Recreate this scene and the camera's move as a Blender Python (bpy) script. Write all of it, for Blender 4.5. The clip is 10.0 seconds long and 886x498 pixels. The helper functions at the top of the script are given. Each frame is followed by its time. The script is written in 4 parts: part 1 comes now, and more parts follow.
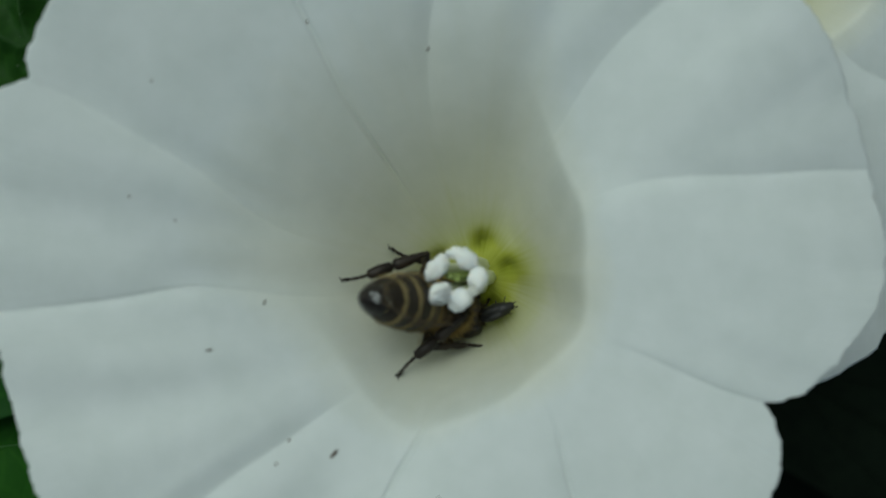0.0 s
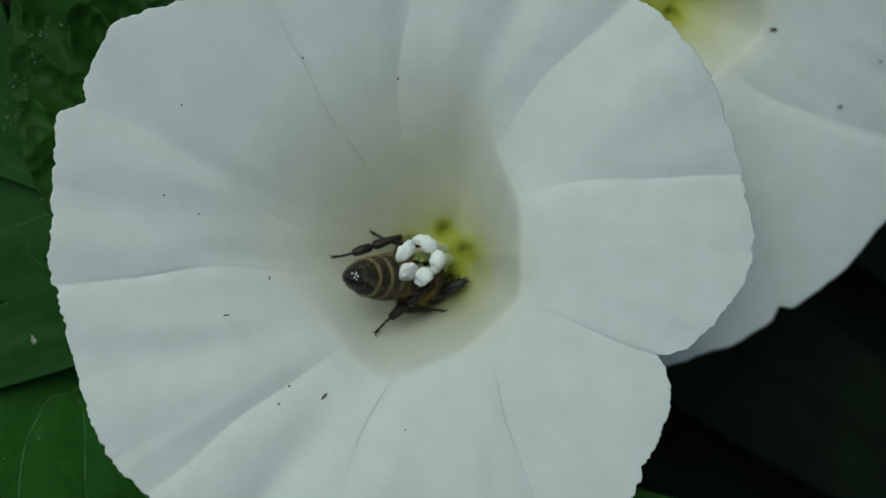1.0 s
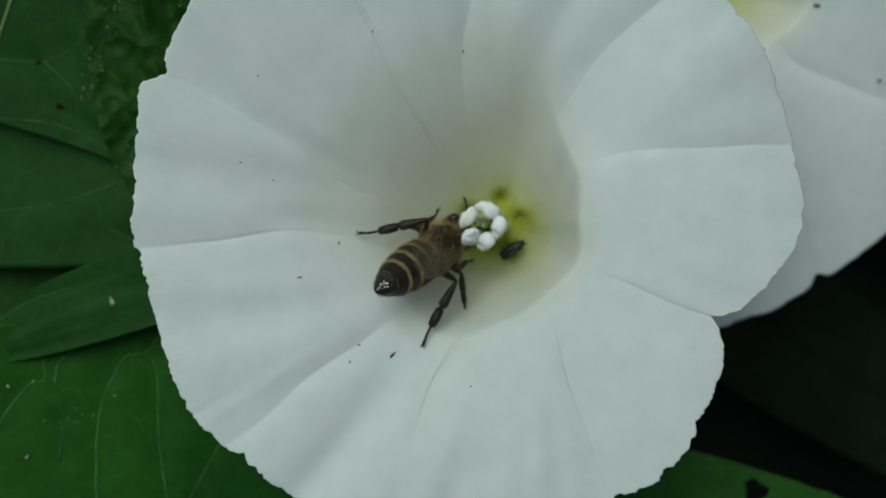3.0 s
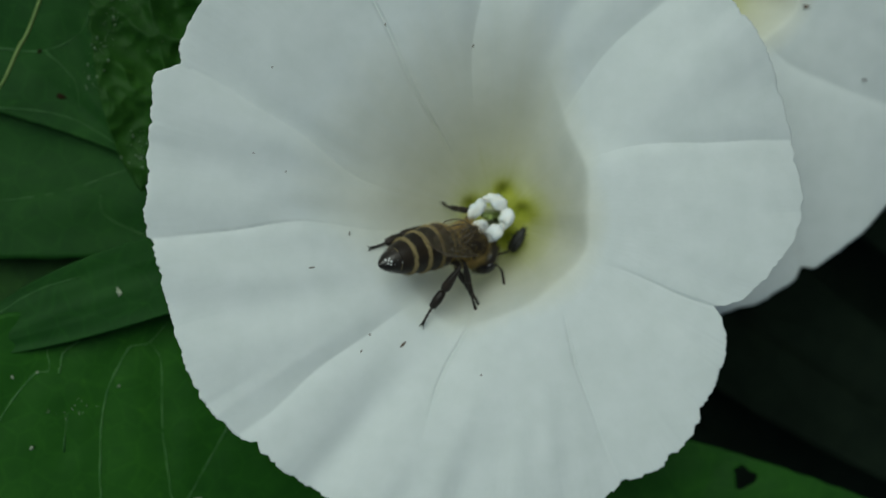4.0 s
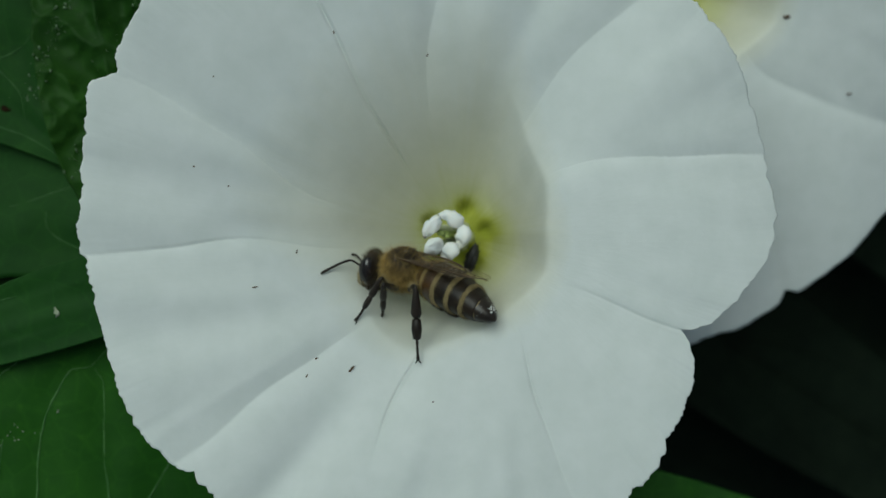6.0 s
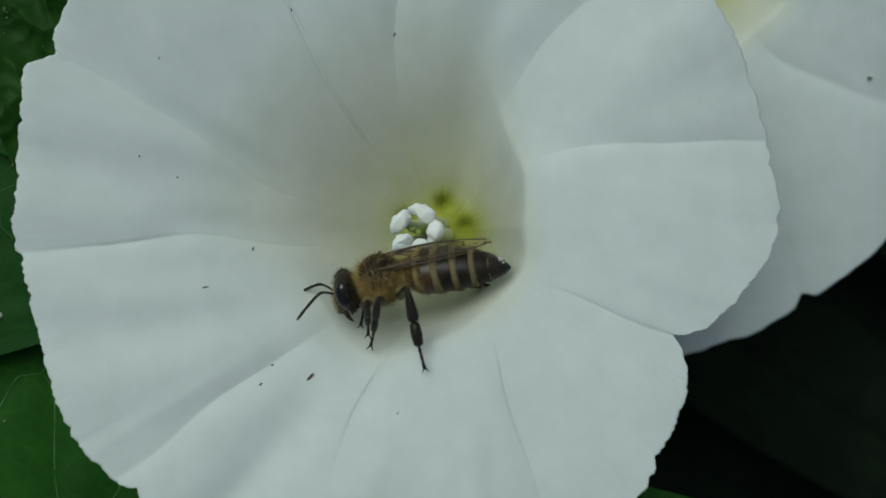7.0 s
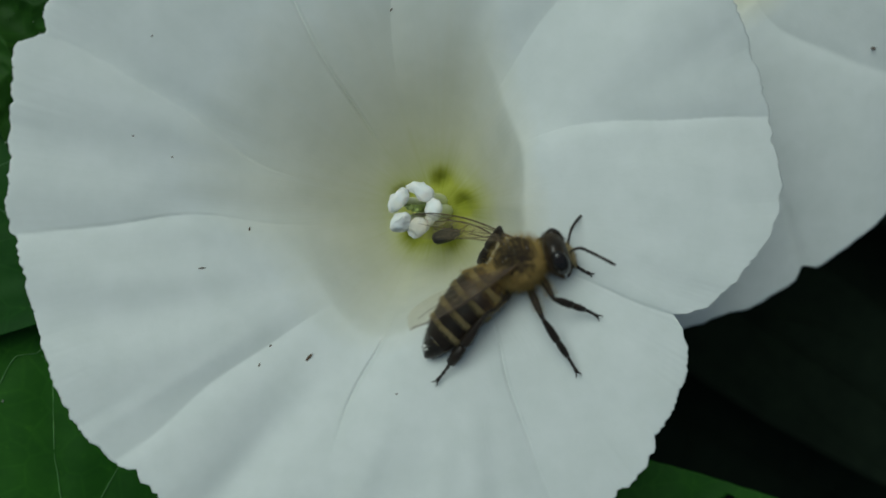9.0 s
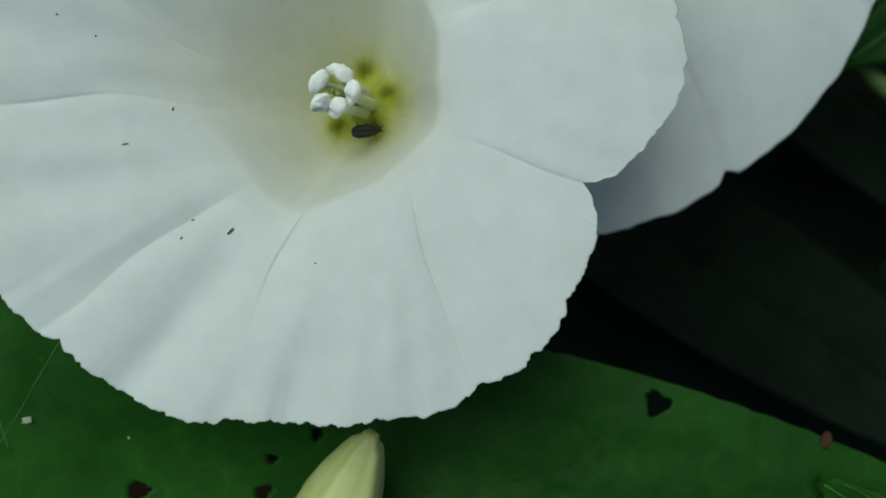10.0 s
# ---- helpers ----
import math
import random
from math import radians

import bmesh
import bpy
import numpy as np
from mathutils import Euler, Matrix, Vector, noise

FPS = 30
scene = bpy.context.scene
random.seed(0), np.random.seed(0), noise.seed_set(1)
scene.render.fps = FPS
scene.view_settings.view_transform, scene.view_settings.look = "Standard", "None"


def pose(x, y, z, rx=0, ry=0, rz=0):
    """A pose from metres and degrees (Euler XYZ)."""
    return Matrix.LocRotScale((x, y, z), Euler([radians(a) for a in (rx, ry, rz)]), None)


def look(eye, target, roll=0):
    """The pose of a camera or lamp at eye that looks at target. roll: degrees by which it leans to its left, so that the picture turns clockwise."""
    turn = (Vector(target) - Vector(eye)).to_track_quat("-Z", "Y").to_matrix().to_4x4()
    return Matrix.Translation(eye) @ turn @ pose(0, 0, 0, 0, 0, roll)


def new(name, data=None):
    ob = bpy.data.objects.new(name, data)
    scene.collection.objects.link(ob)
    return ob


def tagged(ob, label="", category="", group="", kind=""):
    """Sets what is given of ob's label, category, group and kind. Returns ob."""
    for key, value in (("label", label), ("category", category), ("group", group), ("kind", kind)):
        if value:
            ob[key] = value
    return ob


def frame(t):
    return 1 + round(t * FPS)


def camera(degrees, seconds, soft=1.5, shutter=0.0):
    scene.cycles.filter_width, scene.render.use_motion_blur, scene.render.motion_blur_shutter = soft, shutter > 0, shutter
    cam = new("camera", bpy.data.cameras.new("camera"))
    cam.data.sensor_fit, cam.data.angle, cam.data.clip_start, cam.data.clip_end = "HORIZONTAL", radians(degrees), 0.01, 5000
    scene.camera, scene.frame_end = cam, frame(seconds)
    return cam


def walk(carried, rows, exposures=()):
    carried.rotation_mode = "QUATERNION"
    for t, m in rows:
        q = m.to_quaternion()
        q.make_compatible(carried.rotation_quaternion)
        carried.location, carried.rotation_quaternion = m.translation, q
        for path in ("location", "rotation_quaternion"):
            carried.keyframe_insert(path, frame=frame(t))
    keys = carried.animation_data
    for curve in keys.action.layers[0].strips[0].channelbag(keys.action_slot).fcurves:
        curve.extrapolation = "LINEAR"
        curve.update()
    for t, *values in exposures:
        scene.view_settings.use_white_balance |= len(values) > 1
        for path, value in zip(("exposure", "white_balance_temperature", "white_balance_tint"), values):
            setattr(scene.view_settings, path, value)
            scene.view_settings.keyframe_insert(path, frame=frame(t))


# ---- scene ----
cam = camera(45, 10.0, shutter=0.15)
cam.data.dof.use_dof = True
cam.data.dof.focus_distance = 0.0795
cam.data.dof.aperture_fstop = 29
PATH = [
    (0, pose(-0.00290, 0.00388, 0.06198, -0.63, 0.27, -0.10)),
    (0.5, pose(-0.00288, 0.00358, 0.06081, -1.87, -0.46, -0.27)),
    (0.6, pose(-0.00266, 0.00360, 0.06310, -1.77, -0.44, -0.25)),
    (0.7, pose(-0.00225, 0.00362, 0.06738, -1.59, -0.41, -0.20)),
    (0.8, pose(-0.00179, 0.00365, 0.07224, -1.38, -0.36, -0.15)),
    (0.9, pose(-0.00127, 0.00368, 0.07768, -1.14, -0.32, -0.09)),
    (1, pose(-0.00106, 0.00369, 0.07986, -1.05, -0.30, -0.07)),
    (1.5, pose(-0.00285, 0.00338, 0.07993, -1.47, 0.27, -0.06)),
    (2, pose(-0.00371, 0.00249, 0.07961, -1.69, 0.72, 0.03)),
    (3.5, pose(-0.00909, 0.00291, 0.08524, -2.39, -1.89, 0.20)),
    (4, pose(-0.01177, 0.00219, 0.08495, -2.32, -3.40, 0.41)),
    (4.5, pose(-0.00695, 0.00097, 0.08559, -1.94, -1.16, 0.52)),
    (5, pose(-0.00827, 0.00084, 0.08535, -0.87, -2.69, 0.49)),
    (5.5, pose(-0.00808, 0.00177, 0.08442, -1.04, -3.06, 0.59)),
    (7, pose(-0.00026, 0.00041, 0.07343, -0.31, 0.16, 0.53)),
    (7.5, pose(0.00062, 0.00040, 0.07338, -0.29, 0.45, 0.17)),
    (8, pose(-0.00002, 0.00065, 0.07326, -0.68, 0.73, 0.09)),
    (8.5, pose(-0.00008, 0.00110, 0.07313, -1.22, 0.52, -0.02)),
    (9, pose(-0.00028, 0.00208, 0.07272, -2.70, 0.07, 0.24)),
    (9.3, pose(0.00274, -0.00374, 0.07285, -0.11, 0.01, -0.22)),
    (9.5, pose(0.00322, -0.00637, 0.07345, -0.95, 0.03, 0.08)),
    (9.6, pose(0.00234, -0.00651, 0.07383, -2.74, -0.90, -0.04)),
    (10, pose(0.00434, -0.00835, 0.07523, -1.57, -0.91, -0.18)),
]
EXPOSURES = [(0, -0.41, 5820, -11), (2.2, -0.43, 5820, -11), (3.3, -0.32, 5850, -11), (5.7, -0.32, 5850, -11),
             (7, -0.38, 5820, -10), (9.6, -0.38, 5820, -10), (10, -0.17, 5850, -11)]
walk(cam, PATH, EXPOSURES)

# ---- light: a bright overcast sky with a wide, weak sun ----
world = bpy.data.worlds.new("overcast_sky")
scene.world = world
world.use_nodes = True
wn = world.node_tree.nodes
wl = world.node_tree.links
sky = wn.new("ShaderNodeTexSky")
sky.sky_type = "NISHITA"
sky.sun_disc = False
sky.sun_elevation = radians(60)
sky.sun_rotation = radians(-18)
sky.air_density = 1.0
sky.dust_density = 6.0
sky.ozone_density = 1.0
wl.new(sky.outputs[0], wn["Background"].inputs[0])
wn["Background"].inputs[1].default_value = 0.0515
sun = new("sun", bpy.data.lights.new("sun", "SUN"))
sun.data.energy = 1.66
sun.data.angle = radians(40)
sun.data.color = (1.0, 0.97, 0.93)
sun.matrix_world = look((-0.17, 0.20, 0.5), (0, 0, 0))

CM = 0.01


# ---- materials ----
def nodes_of(name):
    m = bpy.data.materials.new(name)
    m.use_nodes = True
    return m, m.node_tree.nodes, m.node_tree.links


def ramp(nt, links, fac, stops):
    r = nt.new("ShaderNodeValToRGB")
    while len(r.color_ramp.elements) < len(stops):
        r.color_ramp.elements.new(0.5)
    for e, (p, c) in zip(r.color_ramp.elements, stops):
        e.position, e.color = p, (*c, 1)
    links.new(fac, r.inputs[0])
    return r.outputs[0]


def noise_of(nt, links, scale, detail=4, vec=None, rough=0.55):
    n = nt.new("ShaderNodeTexNoise")
    n.inputs["Scale"].default_value = scale
    n.inputs["Detail"].default_value = detail
    n.inputs["Roughness"].default_value = rough
    if vec is not None:
        links.new(vec, n.inputs["Vector"])
    return n.outputs["Fac"]


def mixed(nt, links, fac, a, b, blend="MIX"):
    m = nt.new("ShaderNodeMix")
    m.data_type, m.blend_type = "RGBA", blend
    for sock, v in ((m.inputs[0], fac), (m.inputs[6], a), (m.inputs[7], b)):
        if isinstance(v, (int, float)):
            sock.default_value = v
        elif isinstance(v, tuple):
            sock.default_value = (*v, 1)
        else:
            links.new(v, sock)
    return m.outputs[2]


def bump(nt, links, height, strength, distance):
    b = nt.new("ShaderNodeBump")
    b.inputs["Strength"].default_value = strength
    b.inputs["Distance"].default_value = distance
    links.new(height, b.inputs["Height"])
    return b.outputs[0]


def plain(name, stops, scale, rough=0.5, bump_scale=0, bump_m=0.00005, strength=0.4, spec=0.5, metal=0.0):
    """Noise-varied surface: colour stops over a noise of that scale, with fine relief."""
    m, n, l = nodes_of(name)
    co = n.new("ShaderNodeTexCoord").outputs["Object"]
    b = n["Principled BSDF"]
    l.new(ramp(n, l, noise_of(n, l, scale, 5, co), stops), b.inputs["Base Color"])
    b.inputs["Roughness"].default_value = rough
    b.inputs["Specular IOR Level"].default_value = spec
    b.inputs["Metallic"].default_value = metal
    if bump_scale:
        l.new(bump(n, l, noise_of(n, l, bump_scale, 4, co), strength, bump_m), b.inputs["Normal"])
    return m


def petal_material(name, throat):
    """White petal tissue, thin enough to let light through, yellow-green in the throat; the map holds angle and radius."""
    m, n, l = nodes_of(name)
    uv = n.new("ShaderNodeUVMap").outputs[0]
    sep = n.new("ShaderNodeSeparateXYZ")
    l.new(uv, sep.inputs[0])
    stretch = n.new("ShaderNodeMapping")
    stretch.inputs["Scale"].default_value = (90, 2.5, 1)
    l.new(uv, stretch.inputs[0])
    streak = noise_of(n, l, 1.0, 3, stretch.outputs[0])
    co = n.new("ShaderNodeTexCoord").outputs["Object"]
    blotch = noise_of(n, l, 160, 3, co)
    add = n.new("ShaderNodeMath")
    add.operation = "MULTIPLY_ADD"
    l.new(streak, add.inputs[0])
    add.inputs[1].default_value = 0.10
    l.new(sep.outputs[1], add.inputs[2])
    sub = n.new("ShaderNodeMath")
    sub.operation = "MULTIPLY_ADD"
    l.new(blotch, sub.inputs[0])
    sub.inputs[1].default_value = 0.10
    l.new(add.outputs[0], sub.inputs[2])
    col = ramp(n, l, sub.outputs[0], throat)
    fleck = ramp(n, l, noise_of(n, l, 420, 4, co), [(0.3, (0.93, 0.94, 0.93)), (0.7, (1, 1, 1))])
    col = mixed(n, l, 1.0, col, fleck, "MULTIPLY")
    b = n["Principled BSDF"]
    l.new(col, b.inputs["Base Color"])
    b.inputs["Roughness"].default_value = 0.62
    b.inputs["Specular IOR Level"].default_value = 0.22
    b.inputs["Sheen Weight"].default_value = 0.08
    fine = n.new("ShaderNodeMapping")
    fine.inputs["Scale"].default_value = (260, 8, 1)
    l.new(uv, fine.inputs[0])
    h = mixed(n, l, 0.35, noise_of(n, l, 1.0, 3, fine.outputs[0]), noise_of(n, l, 1500, 3, co))
    l.new(bump(n, l, h, 0.35, 0.00008), b.inputs["Normal"])
    tr = n.new("ShaderNodeBsdfTranslucent")
    l.new(col, tr.inputs[0])
    mx = n.new("ShaderNodeMixShader")
    mx.inputs[0].default_value = 0.22
    l.new(b.outputs[0], mx.inputs[1])
    l.new(tr.outputs[0], mx.inputs[2])
    l.new(mx.outputs[0], n["Material Output"].inputs[0])
    return m


def leaf_material(name, dark, light, rough=0.6, spec=0.18):
    m, n, l = nodes_of(name)
    co = n.new("ShaderNodeTexCoord").outputs["Object"]
    big = ramp(n, l, noise_of(n, l, 70, 4, co), [(0.3, dark), (0.72, light)])
    cell = n.new("ShaderNodeTexVoronoi")
    cell.feature = "DISTANCE_TO_EDGE"
    cell.inputs["Scale"].default_value = 420
    l.new(co, cell.inputs["Vector"])
    net = ramp(n, l, cell.outputs["Distance"], [(0.0, (1.5, 1.4, 1.35)), (0.07, (1, 1, 1))])
    col = mixed(n, l, 0.40, big, net, "MULTIPLY")
    mottle = ramp(n, l, noise_of(n, l, 320, 5, co, 0.7), [(0.3, (0.72, 0.76, 0.80)), (0.7, (1.22, 1.16, 1.1))])
    col = mixed(n, l, 0.8, col, mottle, "MULTIPLY")
    spots = ramp(n, l, noise_of(n, l, 900, 2, co), [(0.66, (1, 1, 1)), (0.74, (1.5, 1.35, 1.2))])
    col = mixed(n, l, 0.6, col, spots, "MULTIPLY")
    b = n["Principled BSDF"]
    l.new(col, b.inputs["Base Color"])
    b.inputs["Roughness"].default_value = rough
    b.inputs["Specular IOR Level"].default_value = spec
    h = mixed(n, l, 0.5, cell.outputs["Distance"], noise_of(n, l, 260, 4, co))
    l.new(bump(n, l, h, 0.5, 0.0002), b.inputs["Normal"])
    tr = n.new("ShaderNodeBsdfTranslucent")
    l.new(col, tr.inputs[0])
    mx = n.new("ShaderNodeMixShader")
    mx.inputs[0].default_value = 0.12
    l.new(b.outputs[0], mx.inputs[1])
    l.new(tr.outputs[0], mx.inputs[2])
    l.new(mx.outputs[0], n["Material Output"].inputs[0])
    return m


WHITE = (0.80, 0.83, 0.815)
M_PETAL = petal_material("white_petal", [
    (0.27, (0.24, 0.28, 0.010)), (0.36, (0.45, 0.475, 0.07)), (0.46, (0.63, 0.64, 0.34)),
    (0.57, (0.72, 0.715, 0.55)), (0.70, (0.765, 0.765, 0.66)), (0.96, WHITE)])
M_ANTHER = plain("anther_white", [(0.3, (0.82, 0.82, 0.76)), (0.7, (0.88, 0.88, 0.84))], 500, 0.75, 1400, 0.00004, 0.3, 0.2)
ANTHER_SKIN = M_ANTHER.node_tree.nodes["Principled BSDF"]
ANTHER_SKIN.inputs["Subsurface Weight"].default_value = 0.7
ANTHER_SKIN.inputs["Subsurface Radius"].default_value = (1.0, 0.9, 0.8)
ANTHER_SKIN.inputs["Subsurface Scale"].default_value = 0.0008
M_FILAMENT = plain("filament_pale", [(0.3, (0.62, 0.66, 0.45)), (0.7, (0.75, 0.77, 0.62))], 500, 0.5)
M_PISTIL = plain("pistil_green", [(0.3, (0.30, 0.38, 0.10)), (0.7, (0.42, 0.50, 0.18))], 500, 0.5)
M_BUD = plain("bud_cream", [(0.3, (0.52, 0.58, 0.16)), (0.7, (0.68, 0.71, 0.32))], 260, 0.55, 900, 0.00008)
M_STEM = plain("stem_green", [(0.3, (0.07, 0.12, 0.03)), (0.7, (0.13, 0.19, 0.06))], 300, 0.5, 1200)
M_LEAF = leaf_material("leaf_green", (0.016, 0.070, 0.005), (0.031, 0.114, 0.010), 0.6, 0.14)
M_LEAF_BROAD = leaf_material("leaf_deep_green", (0.012, 0.052, 0.004), (0.023, 0.085, 0.008), 0.6, 0.14)
M_LEAF_BLUE = leaf_material("leaf_bluegreen", (0.012, 0.052, 0.007), (0.021, 0.076, 0.011), 0.65, 0.13)
M_LEAF_DARK = leaf_material("leaf_dark", (0.010, 0.040, 0.004), (0.026, 0.080, 0.009), 0.6, 0.14)
# deep shade behind the flowers is put into this near-black leaf colour
M_BLADE = leaf_material("shade_painted_leaf", (0.006, 0.0105, 0.0062), (0.0115, 0.0195, 0.0112), 0.85, 0.08)
M_VEIN = plain("vein_green", [(0.3, (0.036, 0.125, 0.020)), (0.7, (0.085, 0.20, 0.045))], 700, 0.6)
M_VEIN_FAINT = plain("vein_faint", [(0.3, (0.024, 0.092, 0.011)), (0.7, (0.038, 0.122, 0.018))], 500, 0.6)
M_STRAW = plain("grass_straw", [(0.3, (0.10, 0.17, 0.03)), (0.7, (0.17, 0.24, 0.06))], 300, 0.6)
# soil brown darkened to near-black to carry the shade under the plants
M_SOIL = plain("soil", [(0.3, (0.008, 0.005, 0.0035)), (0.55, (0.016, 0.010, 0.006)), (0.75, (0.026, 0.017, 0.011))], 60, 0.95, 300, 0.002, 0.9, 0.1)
M_CUTICLE = plain("cuticle_black", [(0.35, (0.010, 0.008, 0.006)), (0.7, (0.028, 0.020, 0.013))], 700, 0.28, 2500, 0.00003)
M_SEGMENT = plain("segment_dark", [(0.35, (0.009, 0.007, 0.005)), (0.75, (0.028, 0.019, 0.011))], 600, 0.4, 2500, 0.00003, spec=0.28)
M_AMBER = plain("segment_amber", [(0.35, (0.022, 0.013, 0.006)), (0.7, (0.085, 0.042, 0.012))], 500, 0.35, 2500, 0.00003)
M_BAND = plain("hair_band", [(0.3, (0.20, 0.155, 0.065)), (0.7, (0.39, 0.31, 0.145))], 2200, 0.85, 5000, 0.00006)
M_THORAX = plain("thorax_brown", [(0.3, (0.009, 0.006, 0.004)), (0.7, (0.026, 0.016, 0.008))], 900, 0.8, 4000, 0.0001, 0.8)
M_FUR = plain("tawny_fur", [(0.3, (0.215, 0.135, 0.032)), (0.7, (0.56, 0.400, 0.130))], 1200, 0.8)
M_FUR_DARK = plain("brown_fur", [(0.3, (0.018, 0.012, 0.006)), (0.7, (0.078, 0.050, 0.020))], 900, 0.8)
M_FUR_PALE = plain("pale_fur", [(0.3, (0.25, 0.195, 0.085)), (0.7, (0.45, 0.365, 0.18))], 400, 0.8)
M_EYE = plain("compound_eye", [(0.3, (0.008, 0.007, 0.007)), (0.7, (0.02, 0.016, 0.014))], 900, 0.18, 6000, 0.00002)
M_FACE = plain("face_hair", [(0.3, (0.045, 0.035, 0.018)), (0.7, (0.13, 0.105, 0.06))], 1500, 0.85, 5000, 0.00006)
M_LEG = plain("leg_dark", [(0.3, (0.007, 0.0055, 0.0045)), (0.7, (0.028, 0.019, 0.012))], 800, 0.5, 3000, 0.00004, spec=0.3)
M_POLLEN = plain("pollen_white", [(0.3, (0.7, 0.7, 0.66)), (0.7, (0.85, 0.85, 0.82))], 900, 0.8)
M_BEETLE = plain("beetle_black", [(0.3, (0.006, 0.006, 0.006)), (0.7, (0.016, 0.015, 0.014))], 900, 0.45, 5000, 0.00002)
M_SPECK = plain("speck_brown", [(0.3, (0.06, 0.038, 0.022)), (0.7, (0.15, 0.10, 0.06))], 900, 0.8)
M_SPOT = plain("spot_dark_brown", [(0.3, (0.010, 0.006, 0.003)), (0.7, (0.030, 0.016, 0.006))], 900, 0.95, spec=0.1)
M_WITHER = plain("withered_brown", [(0.3, (0.035, 0.018, 0.010)), (0.7, (0.085, 0.045, 0.028))], 700, 0.9, spec=0.1)
# greenish highlights of the shiny wrinkled leaf, given as a surface colour
M_GLINT = plain("painted_glint", [(0.3, (0.05, 0.11, 0.04)), (0.7, (0.20, 0.27, 0.15))], 900, 0.7)
M_CHALK = plain("chalky_speck", [(0.3, (0.20, 0.25, 0.15)), (0.7, (0.42, 0.46, 0.34))], 900, 0.9)


def wing_material():
    m, n, l = nodes_of("wing_membrane")
    b = n["Principled BSDF"]
    b.inputs["Base Color"].default_value = (0.42, 0.36, 0.26, 1)
    b.inputs["Roughness"].default_value = 0.25
    co = n.new("ShaderNodeTexCoord").outputs["Object"]
    l.new(bump(n, l, noise_of(n, l, 500, 3, co), 0.4, 0.00006), b.inputs["Normal"])
    tp = n.new("ShaderNodeBsdfTransparent")
    tp.inputs[0].default_value = (0.97, 0.955, 0.92, 1)
    mx = n.new("ShaderNodeMixShader")
    mx.inputs[0].default_value = 0.045
    l.new(tp.outputs[0], mx.inputs[1])
    l.new(b.outputs[0], mx.inputs[2])
    l.new(mx.outputs[0], n["Material Output"].inputs[0])
    return m


M_WING = wing_material()
M_WING_VEIN = plain("wing_vein", [(0.3, (0.045, 0.028, 0.014)), (0.7, (0.10, 0.06, 0.03))], 900, 0.4)


# ---- mesh helpers; lengths in centimetres ----
def mesh_of(name, verts, faces, materials, smooth=True, indices=None):
    me = bpy.data.meshes.new(name)
    me.from_pydata([(v[0] * CM, v[1] * CM, v[2] * CM) for v in verts], [], faces)
    for m in materials if isinstance(materials, (list, tuple)) else [materials]:
        me.materials.append(m)
    if smooth:
        me.polygons.foreach_set("use_smooth", [True] * len(me.polygons))
    if indices is not None:
        me.polygons.foreach_set("material_index", indices)
    me.update()
    return me


def part(name, me, parent=None, label="", at=None):
    ob = new(name, me)
    if parent is not None:
        ob.parent = parent
    if at is not None:
        ob.matrix_basis = at
    return tagged(ob, label)


def empty(name, x=0.0, y=0.0, z=0.0):
    ob = new(name)
    ob.location = (x * CM, y * CM, z * CM)
    ob.empty_display_size = 0.005
    return ob


def grid_faces(rows, cols, closed):
    n = cols if closed else cols - 1
    return [(i * cols + j, i * cols + (j + 1) % cols, (i + 1) * cols + (j + 1) % cols, (i + 1) * cols + j)
            for i in range(rows - 1) for j in range(n)]


def tube(points, radii, sides=8):
    """A closed tapering tube along points."""
    pts = [Vector(p) for p in points]
    verts, prev = [], None
    for i, p in enumerate(pts):
        d = (pts[min(i + 1, len(pts) - 1)] - pts[max(i - 1, 0)]).normalized()
        if prev is None:
            side = d.orthogonal().normalized()
        else:
            side = (prev - d * prev.dot(d)).normalized()
        prev = side
        other = d.cross(side)
        for k in range(sides):
            a = 2 * math.pi * k / sides
            verts.append(p + (side * math.cos(a) + other * math.sin(a)) * radii[i])
    faces = grid_faces(len(pts), sides, True)
    faces.append(tuple(reversed(range(sides))))
    faces.append(tuple(range((len(pts) - 1) * sides, len(pts) * sides)))
    return [tuple(v) for v in verts], faces


def joined(pieces):
    verts, faces = [], []
    for v, f in pieces:
        o = len(verts)
        verts += v
        faces += [tuple(i + o for i in q) for q in f]
    return verts, faces


def blob(cx, cy, cz, rx, ry, rz, rough=0.0, seed=0, rings=14, sides=20):
    verts = []
    for i in range(rings + 1):
        a = math.pi * i / rings
        for j in range(sides):
            b = 2 * math.pi * j / sides
            d = Vector((math.sin(a) * math.cos(b), math.sin(a) * math.sin(b), math.cos(a)))
            k = 1 + rough * noise.noise(d * 2.3 + Vector((seed * 7.1, seed * 3.3, 0)))
            verts.append((cx + rx * d.x * k, cy + ry * d.y * k, cz + rz * d.z * k))
    return verts, grid_faces(rings + 1, sides, True)


def smooth_path(points, steps=6):
    """Catmull-Rom through points."""
    p = [Vector(q) for q in points]
    p = [2 * p[0] - p[1]] + p + [2 * p[-1] - p[-2]]
    out = []
    for i in range(1, len(p) - 2):
        for s in range(steps):
            t = s / steps
            out.append(0.5 * (2 * p[i] + (p[i + 1] - p[i - 1]) * t + (2 * p[i - 1] - 5 * p[i] + 4 * p[i + 1] - p[i + 2]) * t * t
                              + (3 * p[i] - p[i - 1] - 3 * p[i + 1] + p[i + 2]) * t ** 3))
    return out + [p[-2]]


